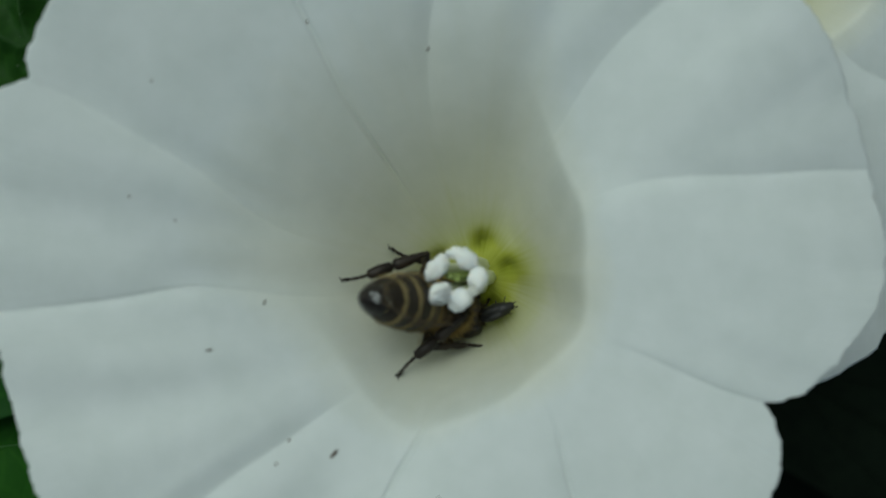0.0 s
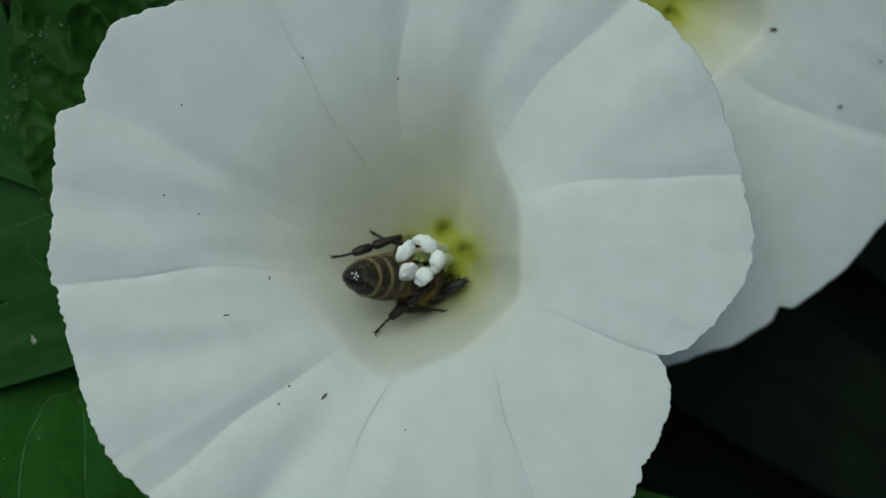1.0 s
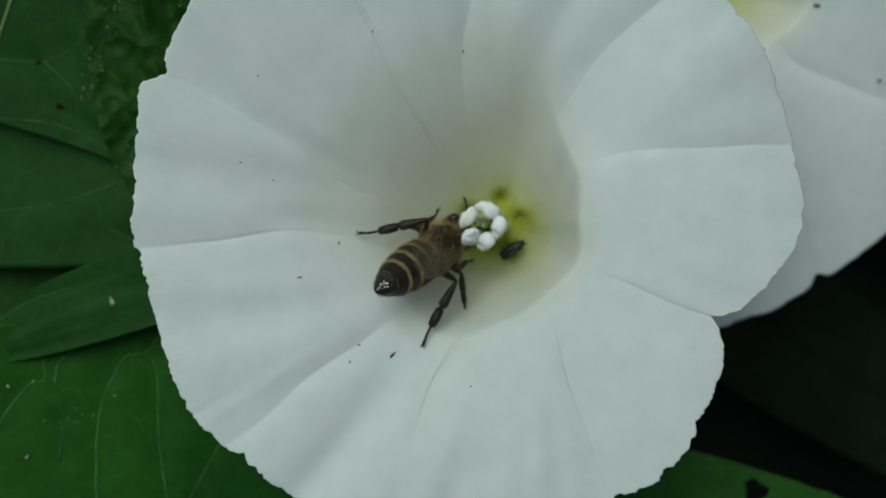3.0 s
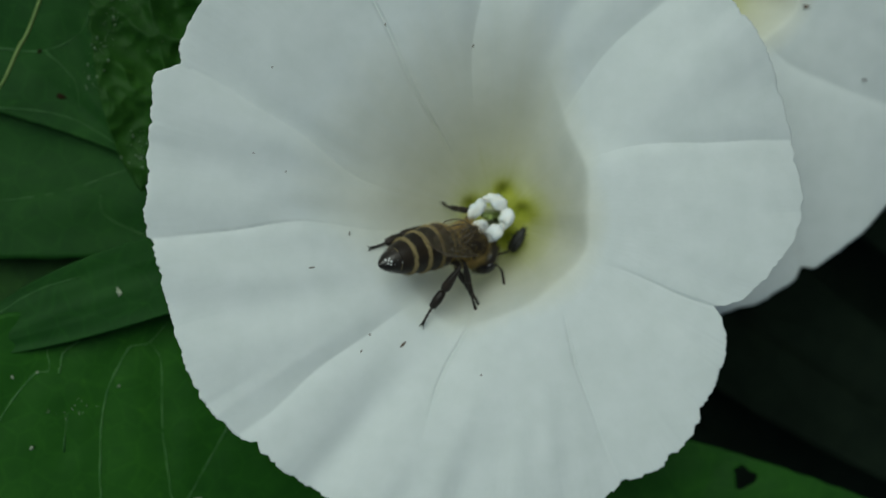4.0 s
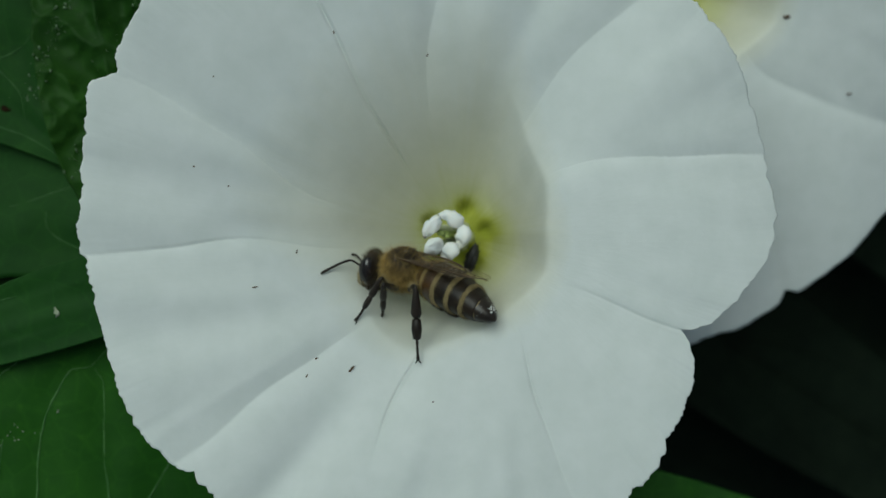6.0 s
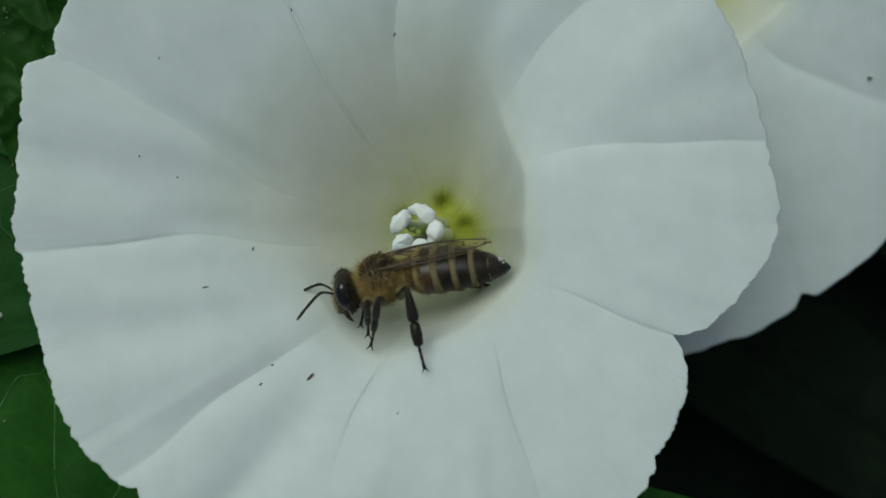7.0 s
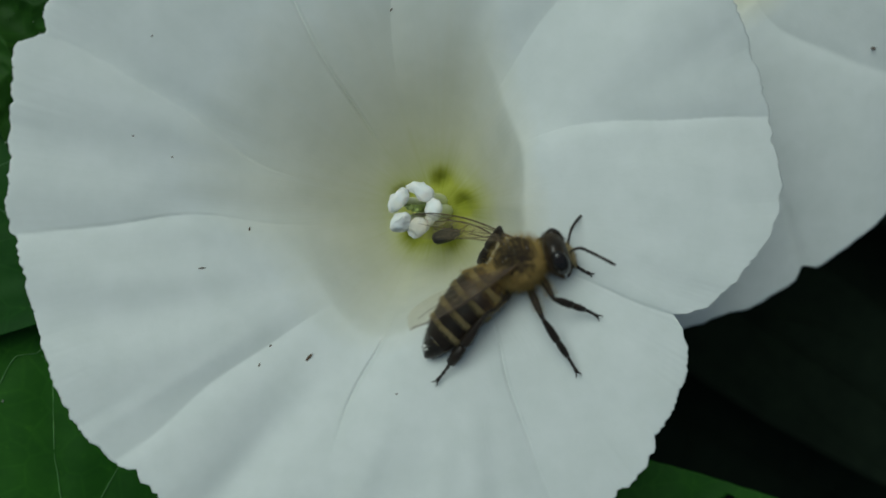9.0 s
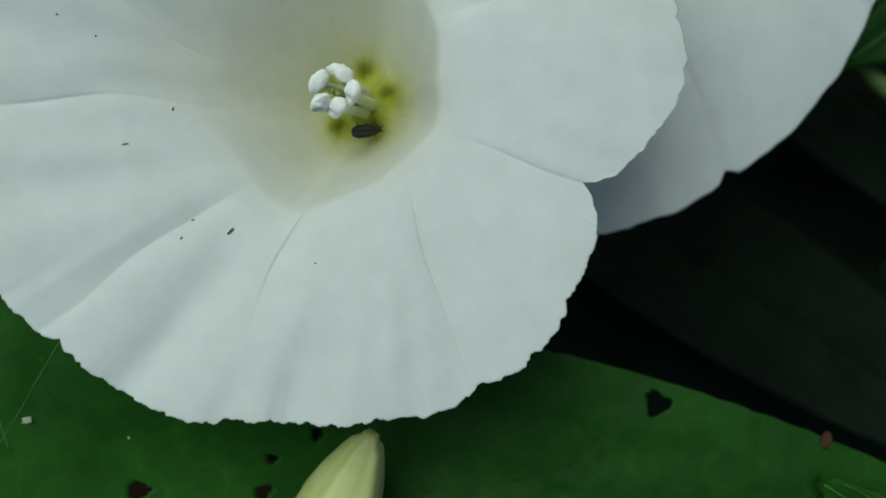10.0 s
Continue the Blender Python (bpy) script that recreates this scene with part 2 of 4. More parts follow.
# ---- ground ----
def build_ground():
    n, verts = 61, []
    axis = [math.copysign(abs(k) ** 3 * 20000, k) for k in np.linspace(-1, 1, n)]
    for y in axis:
        for x in axis:
            near = math.exp(-(x * x + y * y) / 900)
            verts.append((x, y, -14 + 0.8 * near * noise.noise(Vector((x * 0.5, y * 0.5, 0)))))
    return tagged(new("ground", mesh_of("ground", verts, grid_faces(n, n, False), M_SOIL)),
                  "brown soil with the plants' shade put into its near-black colour", "soil", kind="structure")


# ---- flowers ----
PROFILE_LEFT = [(0, -1.26), (.2, -1.26), (.33, -1.18), (.5, -1.03), (.7, -.87), (.9, -.71), (1.1, -.56), (1.4, -.385), (1.7, -.25), (2.2, -.12), (2.9, 0), (4, .1)]
PROFILE_RIGHT = [(0, -1.26), (.2, -1.26), (.33, -1.17), (.43, -.98), (.53, -.72), (.62, -.47), (.68, -.30), (.73, -.19), (.9, -.13), (1.2, -.07), (1.6, -.02), (2.0, .01), (2.5, .02), (4, .02)]
# where the petals turn over into the throat, by angle
LIP = [(-180, 1.15), (-168, 1.0), (-152, .92), (-139, .92), (-126, .94), (-115, .92), (-105, .78), (-95, .71), (-81, .65), (-62, .575), (-53, .56), (-41, .565), (-24, .60), (7, .55), (27, .63), (41, .72), (55, .80), (65, .94), (73, 1.10), (82, 1.30), (143, 1.30), (180, 1.32)]


def table(profile, width):
    r = np.linspace(0, 4, 801)
    z = np.interp(r, *zip(*profile))
    for _ in range(3):
        pad = np.pad(z, width, mode="edge")
        z = np.convolve(pad, np.ones(2 * width + 1) / (2 * width + 1), "valid")
    return r, z


TAB_LEFT, TAB_RIGHT = table(PROFILE_LEFT, 20), table(PROFILE_RIGHT, 2)
CREASE_R = (0.7, 1.3, 1.8, 2.4)
FINE_R = np.linspace(0, 4, 401)


def crease_line(angles, r):
    """The angle of a fold at radius r: a smooth, slightly wandering line through its four angles."""
    a = np.interp(FINE_R, CREASE_R, angles)
    for _ in range(2):
        a = np.convolve(np.pad(a, 20, mode="edge"), np.ones(41) / 41, "valid")
    return np.interp(r, FINE_R, a) + 0.5 * np.sin(np.asarray(r) * 7 + angles[0]) / np.maximum(r, 0.6)



# angles at those radii, depth, reach towards smaller and towards larger angles, inner and outer radius, lift of the side of larger angles, sharpness of the fold line
CREASES = [
    ((188, 182.6, 180, 183), 0.036, 0.24, 0.07, 0.8, 3.4, 0.0, 1.2),
    ((168, 165.5, 158.5, 155.8), 0.040, 0.26, 0.08, 1.0, 3.1, 0.0, 0.12),
    ((130, 126.6, 124.3, 122), 0.014, 0.030, 0.030, 0.6, 2.4, 0.0, 3.2),
    ((110, 105, 98.5, 93), 0.026, 0.10, 0.16, 0.9, 3.2, 0.0, 0.15),
    ((66, 63.5, 60, 54), 0.040, 0.26, 0.16, 0.8, 3.2, 0.0, 0.1),
    ((43, 28, 21, 15.9), 0.036, 0.06, 0.20, 0.7, 2.8, 0.0, 0.4),
    ((-24.7, -23.6, -22.8, -22.5), 0.010, 0.05, 0.05, 0.7, 2.4, 0.005, 0.5),
    ((-60, -67.5, -68, -67), 0.012, 0.040, 0.050, 0.7, 2.7, 0.0, 1.0),
    ((-112, -115, -113.8, -112), 0.026, 0.18, 0.06, 0.7, 1.95, 0.0, 1.8),
    ((-135, -141.5, -143, -142), 0.030, 0.060, 0.05, 0.9, 3.2, 0.0, 0.2),
]
# how far the sheet bellies up between each two folds, going round from the first fold past zero degrees
BELLY = (0.8, 1.3, 0.6, 0.9, 0.8, 0.25, 0.7, 1.0, 1.0, 0.8)
# broad hollows without a fold line: angle, depth, width, inner and outer radius
HOLLOWS = [(-127, 0.075, 0.21, 1.1, 4), (-100, 0.036, 0.15, 1.5, 4), (-45, 0.022, 0.22, 1.2, 4), (-84, 0.026, 0.12, 1.6, 4), (75, 0.040, 0.25, 1.0, 4), (148, 0.030, 0.28, 1.3, 4), (170, 0.050, 0.22, 1.0, 4), (112, 0.036, 0.2, 1.0, 4), (2, 0.020, 0.15, 1.2, 4), (178, 0.05, 0.13, 1.0, 2.2), (-147, -0.010, 0.07, 1.0, 4)]
PITS = [(14, 0.25), (78, 0.25), (155, 0.27), (232, 0.26), (300, 0.24)]
PIT_CENTRE = (-0.02, 0.02)


DEGREES = np.arange(-180, 180, 0.5)


def around(values, width):
    """A table over all angles, smoothed round the circle."""
    k = np.exp(-(np.arange(-60, 61) * 0.5 / width) ** 2)
    return np.convolve(np.pad(values, 60, mode="wrap"), k / k.sum(), "valid")


LIP_TABLE = around(np.interp(DEGREES, *zip(*LIP)), 6)
# how far out the throat's cream colour reaches, by angle
CREAM_TABLE = around(np.interp(DEGREES, *zip(*[(-180, 1.12), (-168, 1.0), (-152, .90), (-139, .88), (-126, .88), (-115, .85), (-105, .75), (-95, 0.68), (-85, 0.63)] + [q for q in LIP if q[0] > -80])), 6)
STEEP_TABLE = around(np.interp(DEGREES, (-180, -165, -150, -125, -106, 35, 84, 165, 180), (.08, .25, .42, .58, 1, 1, 0, 0, .08)), 9)


def lip_radius(deg):
    return np.interp(deg, DEGREES, LIP_TABLE, period=360)


def soft_step(x):
    x = np.clip(x, 0, 1)
    return x * x * (3 - 2 * x)


def corolla_height(r, th, creases, swell):
    """Height of the petal sheet over the rim's plane at radius r and angle th (radians), both arrays or numbers."""
    r, th = np.asarray(r, float), np.asarray(th, float)
    deg = (np.degrees(th) + 180) % 360 - 180
    w = np.interp(deg, DEGREES, STEEP_TABLE, period=360)
    lip = lip_radius(deg)
    bent = r * (1 + (0.68 / lip - 1) * soft_step((1.25 * lip + 0.7 - r) / 0.9))
    z = (1 - w) * np.interp(r, *TAB_LEFT) + w * np.interp(bent, *TAB_RIGHT)
    z = z - 0.20 * np.clip((r - 1.3) / 1.1, 0, 1.2) ** 2 * np.exp(-((deg - 18) / 28) ** 2)
    # between two creases the sheet bellies up
    edges = sorted(creases, key=lambda c: c[0][1] % 360)
    for k, c in enumerate(edges):
        a0 = crease_line(c[0], r)
        a1 = crease_line(edges[(k + 1) % len(edges)][0], r)
        part_way = ((np.degrees(th) - a0) % 360) / np.maximum((a1 - a0) % 360, 1)
        belly = np.where(part_way < 1, np.sin(math.pi * np.clip(part_way, 0, 1)) ** 1.2, 0)
        z = z + swell * BELLY[k] * belly * soft_step((r - 0.75) / 0.9)
    for angles, depth, before, after, r0, r1, lift, line in creases:
        a = np.radians(crease_line(angles, r))
        d = ((th - a + math.pi) % (2 * math.pi) - math.pi) * r
        fade = soft_step((r - r0) / 0.5) * soft_step((r1 - r) / 0.5)
        reach = np.where(d < 0, before, after)
        z = z - 1.35 * depth * fade * np.exp(-np.sqrt(d * d + 0.00016 / max(line, 0.15)) / reach)
        z = z - 0.014 * line * fade * (0.6 + 0.4 * np.sin(3.1 * r + depth * 900)) * np.exp(-(d / 0.011) ** 2)
        z = z + lift * fade * np.tanh(d / 0.03) * np.exp(-np.abs(d) / 0.4)
    for angle, depth, width, r0, r1 in HOLLOWS:
        d = ((th - radians(angle) + math.pi) % (2 * math.pi) - math.pi) * r
        z = z - depth * soft_step((r - r0) / 0.9) * soft_step((r1 - r) / 0.8) * np.exp(-(d / width) ** 2)
    # soft radial flutes, stronger towards the rim
    grow = soft_step((r - 0.9) / 1.4)
    for k, n in enumerate((7, 11, 17, 23, 31, 43)):
        z = z + grow * 0.21 / n * np.sin(n * th + 2.4 * k + (0.8 + 0.5 * k) * r + 0.9 * np.sin(3 * th + k)) * (0.55 + 0.45 * np.sin(2 * th + 1.7 * k + r))
    for a, rad in PITS:
        px, py = PIT_CENTRE[0] + rad * math.cos(radians(a)), PIT_CENTRE[1] + rad * math.sin(radians(a))
        q = (r * np.cos(th) - px) ** 2 + (r * np.sin(th) - py) ** 2
        z = z - 0.10 * np.exp(-q / 0.055 ** 2)
    return z


def corolla(rim, creases, swell, seed, nth=1200, ns=150):
    rng = np.random.RandomState(seed)
    th = np.linspace(0, 2 * math.pi, nth, endpoint=False)
    knots = sorted((a % 360, r) for a, r in rim)
    ang = np.array([k[0] for k in knots])
    rad = np.array([k[1] for k in knots])
    ang = np.concatenate([ang - 360, ang, ang + 360])
    edge = np.interp(np.degrees(th), ang, np.tile(rad, 3))
    ragged = np.convolve(np.tile(rng.randn(nth), 3), np.array([.25, .5, .25]), "same")[nth:2 * nth]
    slow = np.convolve(np.tile(rng.randn(nth), 3), np.ones(27) / 27, "same")[nth:2 * nth]
    fray = np.convolve(np.tile(rng.randn(nth), 3), np.ones(7) / 7, "same")[nth:2 * nth]
    edge = edge + 0.007 * ragged + 0.016 * fray + 0.055 * slow
    verts, uvs = np.zeros((ns, nth, 3)), np.zeros((ns, nth, 2))
    curl = np.convolve(np.tile(rng.randn(nth), 3), np.ones(91) / 91, "same")[nth:2 * nth]
    for i in range(ns):
        s = i / (ns - 1)
        r = 0.03 + (edge - 0.03) * s
        z = corolla_height(r, th, creases, swell)
        out = np.clip((s - 0.75) / 0.25, 0, 1) ** 2
        z = z + 0.06 * curl * out
        verts[i] = np.stack([r * np.cos(th), r * np.sin(th), z], 1)
        lip = np.interp((np.degrees(th) + 180) % 360 - 180, DEGREES, CREAM_TABLE, period=360)
        shade = np.where(r < 0.4, 0.29 + 0.275 * r, 0.4 + (r - 0.4) * 0.28 / np.maximum(lip - 0.4, 0.25))
        # the green of the nectar pits spreads a little round each of them
        for a, rad in PITS:
            px, py = PIT_CENTRE[0] + rad * math.cos(radians(a)), PIT_CENTRE[1] + rad * math.sin(radians(a))
            shade = shade - 0.15 * np.exp(-((r * np.cos(th) - px) ** 2 + (r * np.sin(th) - py) ** 2) / 0.13 ** 2)
        uvs[i] = np.stack([th / (2 * math.pi), shade], 1)
    faces = [tuple(reversed(f)) for f in grid_faces(ns, nth, True)]
    faces.append(tuple(range(nth)))
    me = mesh_of("corolla", verts.reshape(-1, 3).tolist(), faces, M_PETAL)
    layer = me.uv_layers.new(name="map")
    idx = np.zeros(len(me.loops), np.int32)
    me.loops.foreach_get("vertex_index", idx)
    layer.data.foreach_set("uv", uvs.reshape(-1, 2)[idx].astype(np.float32).ravel())
    return me


RIM = [(-176, 2.87), (-169, 2.84), (-160, 2.83), (-150, 2.87), (-143, 2.81), (-140.4, 2.77), (-139.4, 2.72), (-137.5, 2.76), (-129.5, 2.71), (-120, 2.655), (-112.6, 2.585), (-111.6, 2.53), (-104, 2.43), (-95, 2.371), (-85, 2.357), (-75, 2.396), (-69, 2.347), (-67, 2.278), (-59, 2.302), (-51, 2.248), (-43, 2.12), (-36, 2.051), (-29.5, 1.982), (-24.5, 1.887), (-22.5, 1.787), (-21.5, 1.857), (-18.6, 1.976), (-10.8, 2.145), (-2, 2.304), (6.3, 2.41), (15, 2.385), (24, 2.42), (44, 2.5), (60, 2.52), (90, 2.4), (120, 2.5), (128.5, 2.6), (136, 2.8), (143.4, 3.03), (152.4, 3), (155.4, 2.93), (158, 3.07), (164, 3.02), (174, 2.92), (182.6, 2.93)]
FLOWER_AT = (-0.08, 0.10)


def thickness(ob, m):
    mod = ob.modifiers.new("thickness", "SOLIDIFY")
    mod.thickness, mod.offset = m, -1


def build_flower():
    flower = tagged(empty("bindweed_flower", FLOWER_AT[0], FLOWER_AT[1], 0),
                    "open white funnel-shaped bindweed flower with yellow-green throat", "flower", "bindweed flowers")
    c = part("corolla", corolla(RIM, CREASES, 0.034, 5), flower, "white fused petals with ragged rim")
    thickness(c, 0.00022)
    # five filaments from the floor of the throat, leaning together under the anthers, which curl into a ring
    base = Vector((0.0, 0.02, -1.30))
    head = Vector((-0.170, 0.034, -0.48))
    for k, (deg, span, fat, rise) in enumerate(((232, 30, 0.076, 0.045), (284, 30, 0.076, 0.05), (351, 66, 0.056, 0.0), (66, 84, 0.054, 0.0), (151, 74, 0.057, 0.015))):
        a = radians(deg)
        foot = base + Vector((0.075 * math.cos(a), 0.075 * math.sin(a), 0))
        top = head + Vector((0.11 * math.cos(a), 0.11 * math.sin(a), -0.07 + rise))
        stamen = part("stamen", mesh_of("stamen", *tube(smooth_path([foot, foot.lerp(top, 0.4) * 1.0 + Vector((-0.01, 0, 0.02)), top]),
                                                         [0.06 - 0.0022 * i for i in range(13)], 8), M_FILAMENT), flower, "pale stamen filament")
        path, radii = [], []
        for i in range(15):
            u = i / 14
            b = a + radians(span) * (u - 0.5)
            rr = 0.140 + 0.010 * math.sin(3 * b + k)
            path.append((head.x + rr * math.cos(b), head.y + rr * math.sin(b), head.z + rise + 0.022 * math.cos(2 * math.pi * u + k)))
            radii.append(fat * max(math.sin(math.pi * (0.07 + 0.86 * u)), 0) ** 0.42 * (1 + 0.12 * math.sin(6 * u + 2 * k)))
        verts, faces = tube(path, radii, 18)
        # a shallow furrow along the top and uneven, slightly flattened sides
        shaped = []
        for v in verts:
            q = Vector(v)
            out = math.hypot(q.x - head.x, q.y - head.y) - 0.140
            q.z -= 0.020 * math.exp(-((out + 0.012) / 0.014) ** 2) if q.z > head.z + rise else 0.0
            crumple = 0.022 * noise.noise(q * 17 + Vector((k, 0, 0))) + 0.010 * noise.noise(q * 41 + Vector((0, k, 0)))
            q += (q - Vector(path[7])).normalized() * crumple
            shaped.append(tuple(q))
        lobes = [(shaped, faces)]
        part("anther", mesh_of("anther", *joined(lobes), M_ANTHER), stamen, "smooth white curled anther")
    stig = [blob(head.x - 0.03, head.y + 0.01, head.z - 0.10, 0.032, 0.024, 0.05, 0.2, 31, 8, 12), blob(head.x + 0.015, head.y - 0.01, head.z - 0.14, 0.03, 0.022, 0.04, 0.2, 32, 8, 12)]
    style = tube(smooth_path([(0.0, 0.02, -1.3), (-0.07, 0.03, -0.95), (head.x, head.y, head.z - 0.18)]), [0.03] * 13, 8)
    part("pistil", mesh_of("pistil", *joined([style] + stig), M_PISTIL), flower, "pale two-lobed stigma")
    part("stalk", mesh_of("stalk", *tube(smooth_path([(0, 0, -1.42), (0.1, 0.1, -2.6), (0.3, 0.5, -6), (0.8, 1.0, -14.2)]), [0.34, 0.33, 0.30, 0.26, 0.22, 0.19, 0.17] + [0.15] * 12, 12), M_STEM), flower, "green calyx and stalk")
    return flower


NEAR_RIM = [(-130, 2.95), (-112, 3.18), (-106, 3.28), (-102, 3.42), (-92, 3.44), (-86, 3.38), (-80, 3.31), (-75, 3.23), (-71, 3.14), (-69.5, 3.02), (-67.5, 3.08), (-60, 2.98), (-45, 2.77), (-30, 2.63), (-15, 2.54), (0, 2.5),
            (40, 2.5), (90, 2.6), (140, 2.6), (200, 2.6)]
NEAR_CREASES = [
    ((-58, -43, -35, -30), 0.035, 0.10, 0.20, 0.5, 3.2, 0.0, 0.5),
    ((-82, -79, -75, -70), 0.022, 0.10, 0.06, 1.4, 3.4, 0.012, 0.8),
    ((30, 32, 34, 36), 0.03, 0.05, 0.05, 0.6, 2.6, 0.0, 0.5),
    ((-150, -150, -150, -150), 0.05, 0.1, 0.1, 0.8, 3.0, 0.0, 0.5),
    ((100, 100, 100, 100), 0.05, 0.1, 0.1, 0.8, 3.0, 0.0, 0.5),
]


def build_neighbour():
    flower = tagged(empty("bindweed_flower", 2.30, 2.32, -1.45), "white bindweed flower behind the visited one, partly covered by it",
                    "flower", "bindweed flowers")
    flower.rotation_euler = (radians(17), radians(8), 0)
    c = part("corolla", corolla(NEAR_RIM, NEAR_CREASES, 0.02, 9, 480, 110), flower, "white fused petals")
    thickness(c, 0.00022)
    part("stalk", mesh_of("stalk", *tube(smooth_path([(0, 0, -1.42), (0.1, 0.1, -2.6), (0.6, 0.5, -6), (1.2, 1.0, -12.2)]), [0.34, 0.33, 0.30, 0.26, 0.22, 0.19, 0.17] + [0.15] * 12, 12), M_STEM), flower, "green stalk")
    return flower


def surface_point(r, deg):
    """A place on the flower's inner face, in centimetres of the world."""
    th = radians(deg)
    return Vector((FLOWER_AT[0] + r * math.cos(th), FLOWER_AT[1] + r * math.sin(th), float(corolla_height(r, th, CREASES, 0.034))))


# ---- leaves ----
def surface_height(grid, x, y):
    """Height of a leaf's blade at x, y, from its nearest corners."""
    d = (grid[:, 0] - x) ** 2 + (grid[:, 1] - y) ** 2
    near = np.argpartition(d, 4)[:4]
    w = 1 / (d[near] + 1e-5)
    return float((grid[near, 2] * w).sum() / w.sum())


def hole_radius(size, turn, a):
    return size * (1 + 0.22 * math.sin(3 * a + turn) + 0.05 * math.sin(5 * a))


def leaf(name, base, tip, width, z_tip, material, label, lobes=0.0, cup=0.15, wave=0.06, holes=(), seed=1, veins=6, wrinkle=0.0, skew=0.0, stem=True, nu=90, nv=60, vein_depth=0.012, vein_material=None, point=0.75, own_veins=(), faint=0):
    """A leaf from base to tip (x, y, z in cm), that wide at its widest, with a midrib and side veins, or with veins along its own lines."""
    base, tip = Vector(base), Vector((tip[0], tip[1], z_tip))
    axis = tip - base
    length = axis.length
    ex = axis.normalized()
    ey = Vector((0, 0, 1)).cross(ex).normalized()
    ez = ex.cross(ey)
    lines = [[Vector((p[0], p[1], 0)) for p in smooth_path([(x, y, 0) for x, y in line], 5)] for line in own_veins]
    dots = np.array([(p.x, p.y) for line in lines for p in line]) if lines else None

    def half(u):
        return width * 0.5 * (max(u, 0.0) ** 0.45) * (max(1 - u, 0.0) ** point) * 1.75 * (1 + lobes * math.exp(-((u - 0.12) / 0.1) ** 2))

    def at(u, v, lift=0.0):
        h = half(u)
        y = v * h
        z = -cup * (2 * u - 1) ** 2 * length * 0.15 + cup * 0.5 * abs(v) ** 1.5 * h * 0.4
        z += wave * noise.noise(Vector((u * 3.1, v * 2.2, seed * 5.7)))
        if wrinkle:
            q = Vector((u * length * 2.6, y * 2.6, seed))
            z += wrinkle * (0.6 - abs(noise.noise(q)) * 1.6) + 0.35 * wrinkle * (0.5 - abs(noise.noise(q * 2.7)))
        if veins:
            k = (u - 0.6 / (veins + 1)) * (veins + 1) / 0.9 - (0.5 * abs(v) + 1.1 * abs(v) ** 2.2)
            near = (k - round(k)) / (veins + 1) * length
            z -= vein_depth * math.exp(-(near / 0.07) ** 2) + math.exp(-(y / 0.08) ** 2) * 0.03
        p = base + ex * (u * length) + ey * (y + skew * u * (1 - u) * length) + ez * (z + lift)
        if dots is not None:
            d2 = float(((dots[:, 0] - p.x) ** 2 + (dots[:, 1] - p.y) ** 2).min())
            p.z += 0.035 * (1 - math.exp(-math.sqrt(d2) / 0.22)) + 0.012 * noise.noise(Vector((p.x * 4, p.y * 4, seed)))
        return p

    top = tagged(new(name), label, "leaf", "leaves behind the flowers")
    verts, keep = [], []
    for i in range(nu):
        for j in range(nv):
            u, v = i / (nu - 1), 2 * j / (nv - 1) - 1
            jag = 1 + 0.012 * noise.noise(Vector((u * 60, math.copysign(3, v), seed)))
            verts.append(tuple(at(u, v * jag)))
    grid = np.array(verts)
    for f in (tuple(reversed(q)) for q in grid_faces(nu, nv, False)):
        m = sum((Vector(verts[k]) for k in f), Vector()) / 4
        out = False
        for hx, hy, hr, hs in holes:
            d = math.hypot(m.x - hx, m.y - hy)
            a = math.atan2(m.y - hy, m.x - hx)
            if d < hole_radius(hr, hs, a):
                out = True
        if not out:
            keep.append(f)
    # draw the cut edges of the holes smooth
    for hx, hy, hr, hs in holes:
        for k, v in enumerate(verts):
            d = math.hypot(v[0] - hx, v[1] - hy)
            if 1e-4 < d < hr * 1.6:
                a = math.atan2(v[1] - hy, v[0] - hx)
                full = hole_radius(hr, hs, a)
                if d < full:
                    verts[k] = (hx + (v[0] - hx) * full / d, hy + (v[1] - hy) * full / d, v[2])
    blade = part("blade", mesh_of("blade", verts, keep, material), top)
    thickness(blade, 0.0003)
    if veins:
        rib = [at(u, 0, 0.018) for u in np.linspace(0.01, 0.97, 20)]
        part("midrib", mesh_of("midrib", *tube(rib, list(np.linspace(0.030, 0.010, 20)), 6), vein_material or M_VEIN), top, "pale midrib")
        for side in (-1, 1):
            for k in range(veins):
                u0 = (k + 0.6) / (veins + 1) * 0.9
                path = [at(min(u0 + (0.5 * w + 1.1 * w ** 2.2) / (veins + 1) + 0.006 * noise.noise(Vector((w * 5, k, seed))), 0.98), side * w, 0.012) for w in np.linspace(0, 0.88, 14)]
                part("vein", mesh_of("vein", *tube(path, list(np.linspace(0.012, 0.005, 14)), 5), vein_material or M_VEIN), top)
    for k, line in enumerate(lines):
        path = []
        for i, p in enumerate(line):
            x = p.x + 0.012 * noise.noise(Vector((i * 0.7, k, seed)))
            path.append((x, p.y, surface_height(grid, x, p.y) + 0.001))
        part("vein", mesh_of("vein", *tube(path, list(np.linspace(0.0080, 0.0035, len(path)) * (1 + 0.4 * np.sin(np.arange(len(path)) * 1.9))), 6), M_VEIN_FAINT if k >= len(lines) - faint else (vein_material or M_VEIN)), top, "thin pale vein")
    if stem:
        foot = Vector((base.x * 0.7, base.y * 0.7, -14.2))
        part("petiole", mesh_of("petiole", *tube(smooth_path([base + ex * 0.1 + Vector((0, 0, 0.0)), base.lerp(foot, 0.25) - ex * 0.6, base.lerp(foot, 0.6), foot], 5), [0.09] * 16, 8), M_STEM), top)
    return grid


GRASS = []


